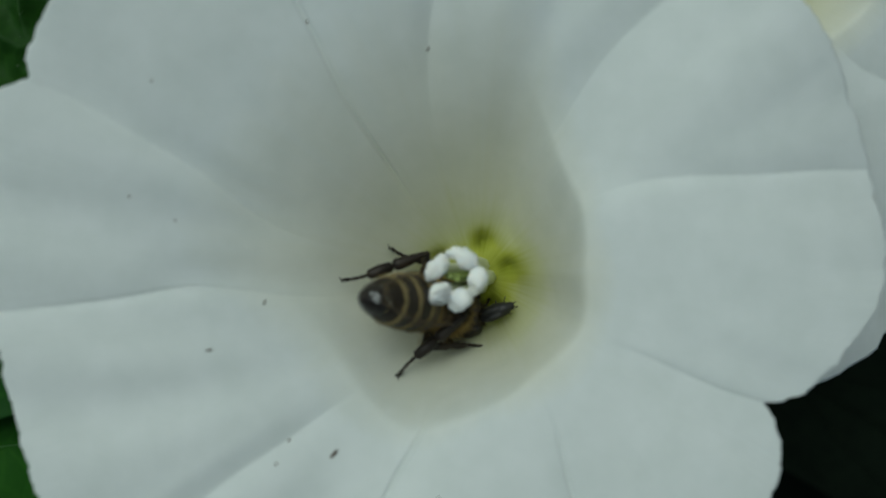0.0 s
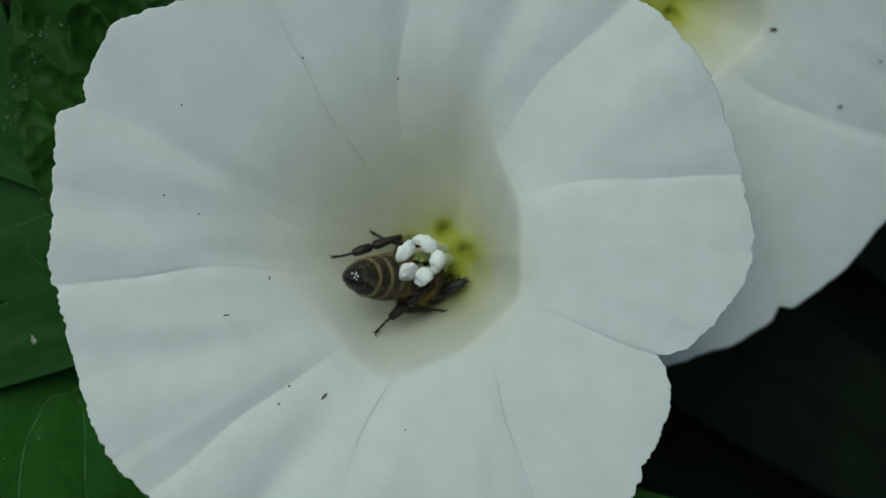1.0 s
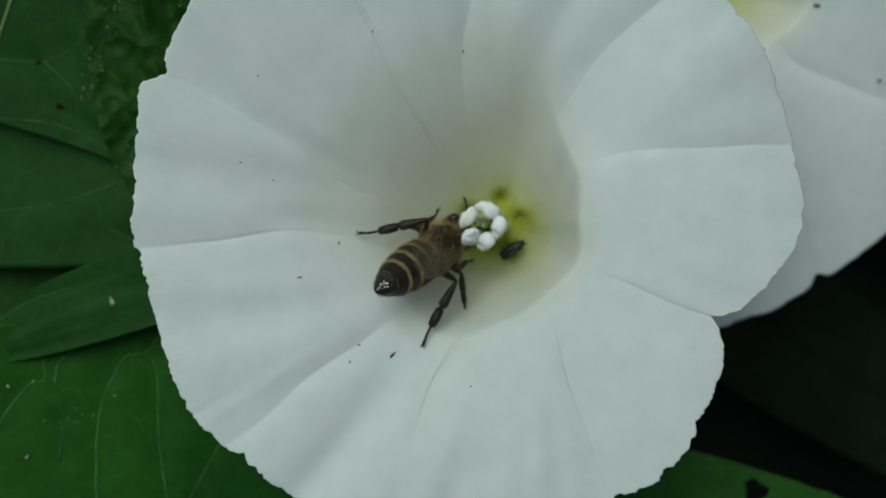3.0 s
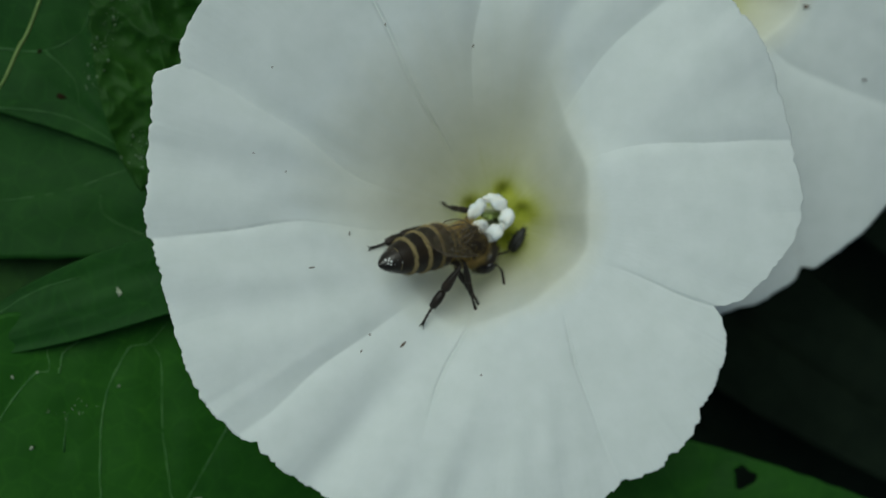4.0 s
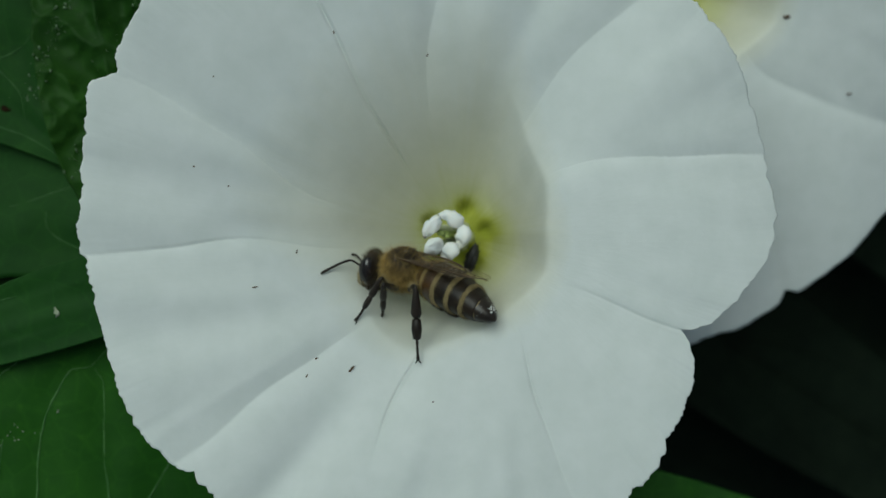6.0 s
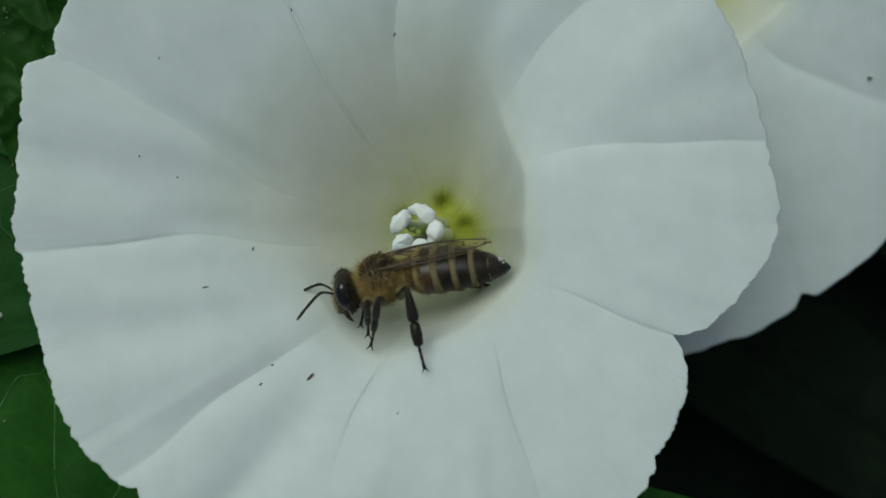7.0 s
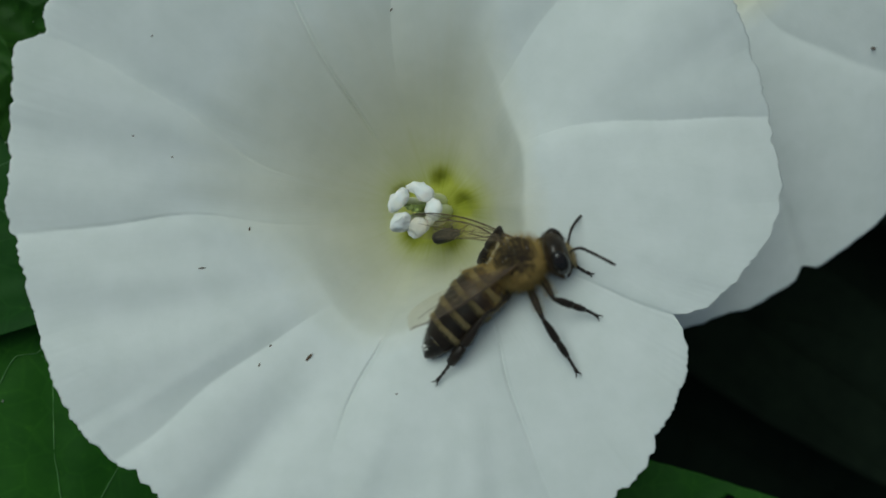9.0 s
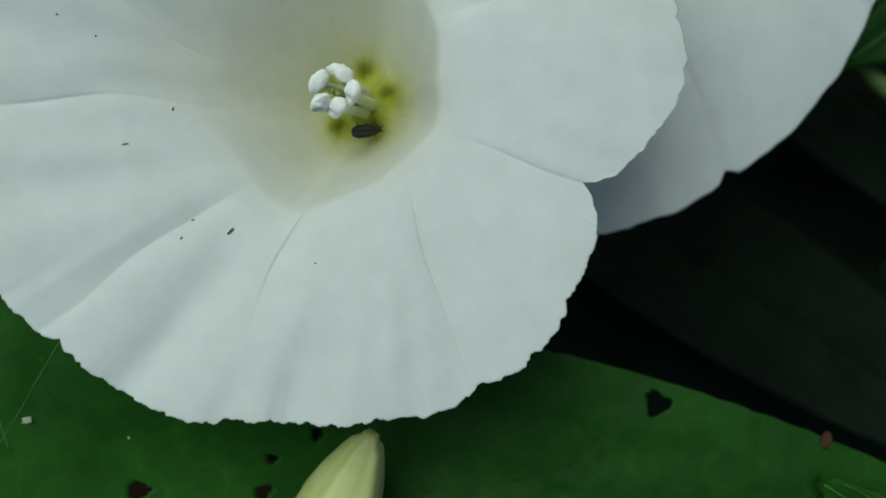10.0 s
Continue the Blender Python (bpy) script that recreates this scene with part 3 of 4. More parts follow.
def build_leaves():
    leaf("bindweed_leaf", (-1.53, 1.02, -1.60), (-9.18, 1.12), 3.4, -1.44, M_LEAF_BLUE, "dark blue-green bindweed leaf under its neighbours", seed=1, veins=0, wave=0.08, faint=2,
         own_veins=(((-2.4, 0.75), (-3.3, 0.6), (-4.2, 0.3), (-5.2, 0.2)), ((-3.3, -0.1), (-3.7, 0.1), (-3.75, 0.3))))
    upper = leaf("bindweed_leaf", (-7.34, 4.56, -1.38), (-3.12, 0.44), 6.3, -1.42, M_LEAF_BLUE, "dark blue-green bindweed leaf with a brown spot", seed=12, veins=0, wave=0.06, point=1.5, stem=False, faint=3,
                 own_veins=(((-4.65, 1.62), (-4.2, 1.60), (-3.85, 1.8), (-3.7, 2.3)), ((-4.2, 1.60), (-3.95, 1.35), (-3.9, 1.1)), ((-4.95, 1.06), (-4.5, 1.07), (-4.08, 1.02), (-3.75, 0.88), (-3.45, 0.66))))
    # filler leaf, coloured dark so the slot between its neighbours reads as shadow
    leaf("bindweed_leaf", (-1.52, -0.3, -1.86), (-8.5, -0.56), 3.6, -1.74, M_LEAF_DARK, "leaf under its neighbours, shadow of the slot put into its dark green", seed=13, veins=0, wave=0.04)
    band = leaf("bindweed_leaf", (-1.80, -0.06, -0.80), (-4.66, -0.98), 0.74, -0.64, M_LEAF_BLUE, "narrow green leaf lying over its neighbours", seed=2, veins=0, wave=0.03, faint=1, point=0.5, skew=-0.10,
                own_veins=(((-4.62, -0.92), (-4.3, -0.66), (-4.02, -0.50), (-3.7, -0.40)),))
    fresh = leaf("bindweed_leaf", (-8.2, -4.3, 0.75), (2.4, -2.9), 7.7, -2.9, M_LEAF, "fresh green leaf with curving pale veins and small holes", seed=3, veins=0, faint=2, wave=0.10, nu=240, nv=160,
         holes=((-0.92, -2.92, 0.045, 1), (-1.98, -3.1, 0.075, 2), (-0.99, -3.2, 0.06, 0.4), (-0.53, -2.74, 0.05, 2.2)),
         own_veins=(((-3.57, -2.89), (-3.59, -2.29), (-3.59, -1.8), (-3.54, -1.43), (-3.38, -1.07), (-3.29, -1.02), (-3.19, -1.0), (-3.06, -0.84)),
                    ((-2.93, -2.7), (-3.02, -2.35), (-3.09, -1.72), (-3.1, -1.19), (-3.17, -1.03)),
                    ((-4.55, -2.03), (-4.36, -1.6), (-4.12, -1.25), (-3.99, -1.2), (-4.01, -0.97)),
                    ((-3.91, -1.24), (-3.88, -1.07), (-3.78, -0.98), (-3.69, -0.9)),
                    ((-3.88, -1.92), (-3.85, -1.58)), ((-2.30, -1.40), (-2.61, -1.92), (-2.82, -2.31), (-3.03, -2.69), (-3.2, -3.1))))
    broad = leaf("bindweed_leaf", (-1.19, -2.32, -2.05), (8.63, -5.56), 3.07, -1.8, M_LEAF_BROAD, "broad green leaf with a hole eaten through", seed=4, veins=0, nu=300, nv=150, vein_material=M_LEAF_BROAD,
         own_veins=(((1.2, -3.2), (2.2, -2.95), (3.4, -2.95)), ((0.4, -3.3), (2.5, -3.35), (4.8, -3.7)), ((1.7, -3.05), (2.0, -2.75), (2.2, -2.4))),
         holes=((2.49, -2.48, 0.105, 1.6),))
    wrinkled = leaf("wrinkled_leaf", (-2.38, 3.9, -1.15), (-3.25, 0.35), 2.3, -1.05, M_LEAF_DARK, "dark wrinkled leaf with its highlights painted as pale flecks", seed=5, veins=0, wrinkle=0.15, nu=200, nv=120, vein_material=M_LEAF_DARK)
    # low leaves whose shade comes from their near-black material
    leaf("shade_painted_leaf", (1.0, 0.6, -6.6), (9.0, -4.6), 2.6, -6.2, M_BLADE, "long out-of-focus leaf, deep shade put into its near-black colour", seed=6, veins=3, vein_material=M_BLADE)
    leaf("shade_painted_leaf", (3.0, 3.0, -6.0), (10.0, -2.6), 2.4, -5.6, M_BLADE, "long out-of-focus leaf, deep shade put into its near-black colour", seed=7, veins=3, vein_material=M_BLADE)
    # two more of them, added to hide soil that is lit too brightly
    leaf("shade_painted_leaf", (2.0, 0.5, -8.2), (12.0, -1.5), 4.6, -7.8, M_BLADE, "broad low leaf, deep shade put into its near-black colour", seed=9, veins=3, vein_material=M_BLADE)
    leaf("shade_painted_leaf", (0.0, -1.2, -9.0), (10.0, -6.5), 5.0, -8.8, M_BLADE, "broad low leaf, deep shade put into its near-black colour", seed=10, veins=3, vein_material=M_BLADE)
    leaf("bindweed_leaf", (8.2, 3.2, -4.2), (4.75, 0.75), 1.6, -3.4, M_LEAF_BLUE, "small green leaf beyond the white flowers", seed=8, veins=4)
    stem = tagged(new("grass_stem"), "thin yellow-green grass stem across the leaves", "grass")
    part("stalk", mesh_of("stalk", *tube(smooth_path([(-4.86, 1.06, -1.06), (-4.68, 1.24, -1.0), (-4.53, 1.54, -0.98), (-4.34, 1.94, -0.95), (-3.65, 3.84, -0.8)], 8), [0.008 + 0.0007 * min(i, 14) for i in range(33)], 7), M_STRAW), stem)
    GRASS.append(stem)
    leaf("bindweed_leaf", (5.6, -4.3, -2.0), (3.85, -3.12), 0.75, -1.6, M_LEAF, "small pale green leaf above the broad one", seed=11, veins=3, stem=False)
    twig = tagged(new("dead_stem"), "dull brown-green stem behind the flowers", "stem")
    part("stalk", mesh_of("stalk", *tube(smooth_path([(4.2, 2.6, -4.0), (5.1, 0.9, -4.0), (6.2, -0.6, -4.2), (8.5, -3.0, -14.1)], 8), [0.10] * 25, 8), M_STEM), twig)
    spot(broad, 3.98, -2.80, 0.085, M_WITHER)
    spot(upper, -4.06, 1.19, 0.036, M_SPOT)
    spot(upper, -4.25, 1.59, 0.02, M_SPOT)
    spot(band, -3.37, -0.53, 0.032, M_CHALK)
    spot(band, -2.99, -0.54, 0.014, M_SPECK)
    for x, y, size in ((-2.8, -2.45, 0.045), (-2.05, -2.65, 0.016), (-3.44, -1.37, 0.012), (-4.12, -1.86, 0.02), (-4.26, -1.25, 0.016), (-4.08, -1.22, 0.014)):
        spot(fresh, x, y, size, M_CHALK)
    rng = random.Random(3)
    for k in range(15):
        spot(fresh, -3.8 + rng.gauss(0, 0.12), -1.56 + rng.gauss(0, 0.03), 0.003 + 0.005 * rng.random(), M_CHALK)
    # the wrinkled leaf's highlights and streaks, laid on as pale flecks
    for k in range(150):
        f = rng.random()
        x, y = -3.41 + -0.28 * f + rng.gauss(0, 0.045), 2.1 + -0.88 * f + rng.gauss(0, 0.035)
        if k > 105:
            x, y = -3.3 + rng.gauss(0, 0.06), 0.71 + rng.gauss(0, 0.08)
        elif k > 85:
            x, y = -3.21 + rng.gauss(0, 0.22), 1.78 + rng.gauss(0, 0.18)
        spot(wrinkled, x, y, 0.003 + 0.016 * rng.random() ** 4, M_GLINT)


def spot(grid, x, y, size, material):
    """A fleck lying on a leaf at x, y."""
    ob = new("leaf_spot", mesh_of("leaf_spot", *blob(0, 0, 0, size, size * 0.6, 0.006, 1.3 if size < 0.06 else 0.5, int(size * 9999) % 97, 6, 12), material))
    ob.matrix_basis = Matrix.Translation((x * CM, y * CM, (surface_height(grid, x, y) + 0.006) * CM)) @ pose(0, 0, 0, 0, 0, size * 20000 % 180)
    tagged(ob, "small pale fleck on the leaf: chalk, or on the wrinkled one a painted highlight" if material in (M_CHALK, M_GLINT) else "small brown spot on the leaf", "leaf spot", "spots on the leaves")


def build_bud():
    """A pale, furled bud that rises in front of the lower leaves."""
    bud = tagged(new("flower_bud"), "pale cream-green furled bindweed bud", "flower bud")
    n, sides, verts = 40, 40, []
    foot, tip = Vector((-0.75, -4.3, -1.9)), Vector((0.0, -2.52, -0.85))
    ax = tip - foot
    side = ax.orthogonal().normalized()
    other = ax.normalized().cross(side)
    for i in range(n):
        s = i / (n - 1)
        c = foot + ax * s
        rad = 0.44 * (math.sin(min(s * 1.25 + 0.22, 1.2) * math.pi / 2.4) ** 0.8) * (1 - 0.80 * s ** 2.6) * (1 if s < 0.97 else 0.7)
        for k in range(sides):
            a = 2 * math.pi * k / sides + s * 1.1
            fold = 1 + 0.06 * math.cos(5 * a) + 0.025 * math.cos(10 * a + 1)
            verts.append(tuple(c + (side * math.cos(a) + other * math.sin(a)) * rad * fold))
    faces = grid_faces(n, sides, True)
    faces.append(tuple(reversed(range(sides))))
    faces.append(tuple(range((n - 1) * sides, n * sides)))
    part("petals", mesh_of("petals", verts, faces, M_BUD), bud)
    for k in range(2):
        a = math.pi * k
        v, lift = [], []
        for i in range(14):
            s = i / 13
            for j in range(9):
                w = (j / 8 - 0.5) * 2
                b = a + w * 1.15 * (1 - s * 0.8)
                c = foot + ax * (s * 0.35 - 0.05)
                v.append(tuple(c + (side * math.cos(b) + other * math.sin(b)) * (0.40 + 0.05 * s)))
        sep = part("bract", mesh_of("bract", v, grid_faces(14, 9, False), M_LEAF), bud, "green bract")
        thickness(sep, 0.0003)
    part("stalk", mesh_of("stalk", *tube(smooth_path([foot, foot + Vector((-0.2, -0.5, -1)), (-1.2, -5.2, -6), (-1.0, -5, -14.2)]), [0.16] * 19, 10), M_STEM), bud)
    return bud


def build_beetle():
    """A small black beetle in one of the nectar pits."""
    beetle = tagged(empty("beetle", 0.03, -0.11, -0.90), "small shiny black beetle beside the stamens", "beetle")
    beetle.scale = (0.88, 0.88, 0.88)
    body = part("body", mesh_of("body", *blob(0, 0, 0, 0.135, 0.062, 0.055, 0.03, 3, 14, 20), M_BEETLE), beetle)
    for side in (-1, 1):
        v, f = blob(-0.025, side * 0.025, 0.012, 0.108, 0.036, 0.050, 0.0, 1, 12, 16)
        part("wing_case", mesh_of("wing_case", v, f, M_BEETLE), beetle, "glossy black wing case")
    part("head", mesh_of("head", *blob(0.118, 0, -0.008, 0.032, 0.036, 0.028, 0, 2, 10, 14), M_BEETLE), beetle)
    for side in (-1, 1):
        for k, x in enumerate((0.08, 0.02, -0.05)):
            p = [(x, side * 0.040, -0.02), (x + 0.01 - 0.01 * k, side * 0.062, -0.02), (x + 0.02 - 0.02 * k, side * 0.07, -0.06)]
            part("leg", mesh_of("leg", *tube(p, [0.006, 0.005, 0.003], 6), M_BEETLE), beetle)
        part("antenna", mesh_of("antenna", *tube([(0.14, side * 0.012, 0), (0.155, side * 0.02, 0.0), (0.165, side * 0.022, -0.01)], [0.004, 0.004, 0.007], 6), M_BEETLE), beetle)
    return beetle


# radius and angle on the flower, length, turn
SPECKS = [(1.687, -166.8, 0.05, 10), (1.36, -131.5, 0.085, 50), (1.35, -175.1, 0.035, 80), (2.17, 165.8, 0.018, 0), (1.896, 168.1, 0.016, 30),
          (1.495, -141.4, 0.025, 20), (1.629, -139.4, 0.028, 60), (2.293, 148.2, 0.015, 70), (1.27, -102.3, 0.017, 15), (1.481, 102.9, 0.03, 60), (1.907, 123.7, 0.028, 100)]


def build_specks():
    rng = random.Random(4)
    for r, deg, size, turn in SPECKS:
        p = surface_point(r, deg)
        ob = new("speck", mesh_of("speck", *blob(0, 0, 0, size / 2, max(size * 0.11, 0.0055), 0.006, 0.3, rng.randint(0, 99), 8, 10), M_SPECK))
        ob.matrix_basis = Matrix.Translation(Vector((p.x, p.y, p.z + 0.006)) * CM) @ pose(0, 0, 0, 0, 0, turn)
        tagged(ob, "tiny brown speck of debris on the white petal", "debris", "specks on the petals")
    # specks on the neighbouring flower
    for x, y, z, size in ((3.62, 1.50, -2.12, 0.045), (2.95, 2.18, -2.25, 0.07), (3.95, 1.9, -2.1, 0.03)):
        th, r = math.atan2(y - 2.32, x - 2.30), math.hypot(x - 2.30, y - 2.32)
        zz = -1.45 + float(corolla_height(r, th, NEAR_CREASES, 0.02)) + (y - 2.32) * math.sin(radians(17)) - (x - 2.30) * math.sin(radians(8)) + 0.012
        ob = new("speck", mesh_of("speck", *blob(0, 0, 0, size / 2, size * 0.25, 0.01, 0.3, rng.randint(0, 99), 8, 10), M_SPECK))
        ob.location = (x * CM, y * CM, zz * CM)
        tagged(ob, "tiny brown speck of debris on the white petal", "debris", "specks on the petals")


# ---- the honey bee; x forward, y to its left, z up, origin in the thorax ----
HIPS = {"FL": (0.10, 0.06, -0.14), "FR": (0.10, -0.06, -0.14), "ML": (0.0, 0.08, -0.15), "MR": (0.0, -0.08, -0.15), "HL": (-0.10, 0.08, -0.14), "HR": (-0.10, -0.08, -0.14)}
BONES = {"F": (0.25, 0.42), "M": (0.29, 0.48), "H": (0.34, 0.58)}
STANCE = {"F": (0.38, 0.30, -0.36), "M": (0.05, 0.48, -0.38), "H": (-0.42, 0.42, -0.38)}
TUCKED = {"F": (0.22, 0.16, -0.36), "M": (-0.10, 0.22, -0.46), "H": (-0.50, 0.20, -0.44)}
WAIST = (-0.135, 0.0, -0.01)
HEAD = Vector((0.255, 0.0, -0.05))
THORAX = Vector((0.160, 0.160, 0.155))
ABDOMEN = 0.80
WINGS = {}
ANTENNAE = {}
BENDS = {}
LEGS = {}


def abdomen_radius(s):
    """Half width of the abdomen at s from waist (0) to tip (1)."""
    return 0.180 * (0.25 + 0.75 * min(s / 0.24, 1.0) ** 0.6) * (1 - max((s - 0.30) / 0.70, 0) ** 2.0) ** 0.66 if s < 1 else 0.0


def abdomen_place(s, a, grow=1.0):
    r = abdomen_radius(s) * grow
    return Vector((-ABDOMEN * s, r * math.cos(a), -0.09 * s * s + 0.90 * r * math.sin(a)))


def abdomen_ring(s, grow):
    return [tuple(abdomen_place(s, 2 * math.pi * k / 36, grow)) for k in range(36)]


CUTS = (0.0, 0.15, 0.32, 0.49, 0.65, 0.80, 1.0)
BAND = (0.45, 0.30, 0.30, 0.29, 0.26, 0.05)


def build_abdomen(bee):
    for k in range(6):
        a, b = CUTS[k], CUTS[k + 1] + (0.018 if k < 5 else 0)
        n = 18
        verts, idx = [], []
        for i in range(n):
            u = i / (n - 1)
            s = min(a + (b - a) * u, 0.9985)
            # each ring swells towards its hind edge and tucks in there over the next
            verts += abdomen_ring(s, 0.985 + 0.050 * u ** 1.5 - (0.035 if u > 0.97 and k < 5 else 0))
        faces = grid_faces(n, 36, True)
        for i in range(n - 1):
            idx += [1 if i / (n - 2) < BAND[k] + 0.05 * math.sin(j * 0.7 + k) * math.sin(j * 0.17) + 0.10 * max(-math.sin(2 * math.pi * j / 36), 0) else 0 for j in range(36)]
        faces += [tuple(range(36)), tuple(reversed(range((n - 1) * 36, n * 36)))]
        idx += [0, 0]
        dark = M_AMBER if k in (0, 1) else (M_CUTICLE if k == 5 else M_SEGMENT)
        me = mesh_of("abdomen_segment", verts, faces, [dark, M_BAND], True, idx)
        if k == 0:
            abdomen = part("abdomen", me, bee, "amber-brown first ring of the banded abdomen")
            abdomen.location = Vector(WAIST) * CM
            BENDS["abdomen"] = abdomen
            continue
        part("abdomen_segment", me, abdomen, ("amber-brown" if k < 2 else "black") + " abdomen ring with a tan hair band")
    rng = random.Random(8)
    grains = []
    for k in range(26):
        s, a = (0.90 + 0.08 * rng.random(), math.pi / 2 + rng.gauss(0.1, 0.6)) if k < 9 else (0.80 + 0.19 * rng.random(), rng.gauss(math.pi / 2, 1.3))
        size = 0.005 + 0.004 * rng.random() if k < 9 else 0.0018 + 0.0015 * rng.random()
        grains.append(blob(*abdomen_place(s, a, 1.05), *[size] * 3, 0.3, rng.randint(0, 50), 5, 7))
    tagged(part("pollen_grains", mesh_of("pollen_grains", *joined(grains), M_POLLEN), abdomen, "white pollen grains on the tip"), kind="stuff")
    hairs(abdomen, "band_fur", 9000, band_hair, 0.030, 7, M_FUR_PALE, 0.0011, "short tan hairs of the bands")
    hairs(abdomen, "abdomen_fur", 2600, waist_hair, 0.040, 9, M_FUR, 0.0012, "tawny hairs on the first rings")
    hairs(abdomen, "down", 3000, down_hair, 0.018, 10, M_FUR_DARK, 0.0010, "fine dark hairs of the black rings")


def band_hair(rng):
    k = rng.choice((0, 1, 1, 2, 2, 3, 3, 4, 4))
    s = CUTS[k] + (CUTS[k + 1] - CUTS[k]) * (rng.random() * (BAND[k] + 0.06))
    a = rng.random() * 2 * math.pi
    return abdomen_place(s, a), Vector((-1.2, math.cos(a) * 0.5, math.sin(a) * 0.5))


def waist_hair(rng):
    s, a = 0.24 * rng.random() ** 1.4, rng.random() * 2 * math.pi
    return abdomen_place(s, a), Vector((-0.8, math.cos(a) * 0.8, math.sin(a) * 0.8))


def down_hair(rng):
    s, a = 0.2 + 0.75 * rng.random(), rng.random() * 2 * math.pi
    return abdomen_place(s, a), Vector((-1.0, math.cos(a) * 0.6, math.sin(a) * 0.6))


def hairs(owner, name, count, source, length, seed, material, radius, label):
    """Many short tapering hairs, each a thin three-sided spike."""
    rng = random.Random(seed)
    verts, faces = [], []
    for _ in range(count):
        p, d = source(rng)
        d = (d.normalized() + Vector((rng.gauss(0, 0.30), rng.gauss(0, 0.30), rng.gauss(0, 0.30)))).normalized()
        l = length * (0.5 + 0.8 * rng.random())
        a = d.orthogonal().normalized() * radius
        b = d.cross(a)
        o = len(verts)
        verts += [tuple(p + a), tuple(p - a * 0.5 + b * 0.87), tuple(p - a * 0.5 - b * 0.87), tuple(p + d * l)]
        faces += [(o, o + 1, o + 3), (o + 1, o + 2, o + 3), (o + 2, o, o + 3)]
    return tagged(part(name, mesh_of(name, verts, faces, material), owner, label), kind="stuff")


def any_way(rng):
    return Vector((rng.gauss(0, 1), rng.gauss(0, 1), rng.gauss(0, 1))).normalized()


def thorax_hair(rng):
    while True:
        d = any_way(rng)
        # the disc of the back is short-haired; the sides, the collar and the hind edge are thickly furred
        if rng.random() < max(1.05 - 1.15 * max(d.z + 0.1, 0), 0.10) * (1.0 if abs(d.x) < 0.6 else 1.3):
            break
    return d * THORAX, d + Vector((-0.30, 0, -0.05))


def back_hair(rng):
    d = Vector((rng.gauss(0, 0.55), rng.gauss(0, 0.55), 1)).normalized()
    return d * THORAX, d + Vector((-0.45, 0, 0))


def head_hair(rng):
    d = any_way(rng)
    d.x = d.x if d.z > 0.5 else -abs(d.x)
    return HEAD + Vector((0.085 * d.x, 0.150 * d.y, 0.145 * d.z)), d + Vector((0, 0, 0.3))


def face_hair(rng):
    d = any_way(rng)
    d.x = abs(d.x)
    return HEAD + Vector((0.080 + 0.020 * d.x, 0.070 * d.y, -0.055 + 0.095 * d.z)), d


def build_head(bee):
    h = HEAD
    head = part("head", mesh_of("head", *blob(h.x, 0, h.z, 0.086, 0.152, 0.146, 0.03, 4, 18, 26), M_CUTICLE), bee, "dark head with brown hair")
    for side in (-1, 1):
        part("eye", mesh_of("eye", *blob(h.x + 0.012, side * 0.112, h.z + 0.020, 0.064, 0.056, 0.108, 0.0, 0, 16, 20), M_EYE), head, "glossy black compound eye")
        p = smooth_path([(h.x + 0.085, side * 0.03, h.z + 0.005), (h.x + 0.135, side * 0.055, h.z + 0.045), (h.x + 0.185, side * 0.085, h.z + 0.060), (h.x + 0.275, side * 0.155, h.z + 0.020), (h.x + 0.365, side * 0.225, h.z - 0.035)], 5)
        ANTENNAE[side] = part("antenna", mesh_of("antenna", *tube(p, [0.0085] * 9 + [0.0105 + 0.0008 * math.sin(i * 1.6) for i in range(len(p) - 10)] + [0.007], 8), M_LEG), head, "thin black elbowed antenna")
    face = joined([blob(h.x + 0.066, 0, h.z - 0.045, 0.034, 0.072, 0.082, 0.1, 2, 12, 16), blob(h.x + 0.055, 0, h.z - 0.125, 0.032, 0.052, 0.042, 0.1, 5, 10, 14)])
    part("face", mesh_of("face", *face, M_FACE), head, "pale-haired face")
    part("tongue", mesh_of("tongue", *tube([(h.x + 0.045, 0, h.z - 0.145), (h.x + 0.030, 0, h.z - 0.205), (h.x + 0.005, 0, h.z - 0.245)], [0.022, 0.016, 0.007], 8), M_AMBER), head)
    hairs(head, "head_fur", 1800, head_hair, 0.042, 12, M_FUR_DARK, 0.0012, "brown hairs on the crown")
    hairs(head, "face_fur", 900, face_hair, 0.022, 13, M_FUR_PALE, 0.0011, "pale hairs on the face")


def wing_outline(u, length, width):
    """Leading and trailing edge of a wing at u from root (0) to tip (1)."""
    lead = 0.045 * math.sin(math.pi * u) + 0.02 * u
    back = width * (u ** 0.8) * math.sqrt(max(1 - max((u - 0.48) / 0.52, 0) ** 2.4, 0)) + 0.010
    return lead * (1 - 0.9 * max((u - 0.85) / 0.15, 0)), back


# veins of a wing: lines of places from root to tip (u) and from the leading to the trailing edge (w)
LONG_VEINS = (((0, 0), (0.3, 0), (0.6, 0), (0.85, 0.0), (1, 0.1)), ((0, 0.05), (0.3, 0.20), (0.55, 0.22), (0.75, 0.12), (0.88, 0.02)), ((0, 0.1), (0.25, 0.52), (0.5, 0.60), (0.7, 0.52), (0.9, 0.45)), ((0.04, 0.2), (0.25, 0.85), (0.42, 0.93), (0.55, 0.98)))
CROSS_VEINS = (((0.42, 0.20), (0.46, 0.40), (0.44, 0.60)), ((0.56, 0.22), (0.60, 0.40), (0.56, 0.58)), ((0.68, 0.16), (0.73, 0.34), (0.69, 0.52)), ((0.34, 0.55), (0.37, 0.75), (0.36, 0.90)), ((0.52, 0.60), (0.56, 0.76), (0.52, 0.96)), ((0.60, 0.0), (0.63, 0.10), (0.65, 0.18)))


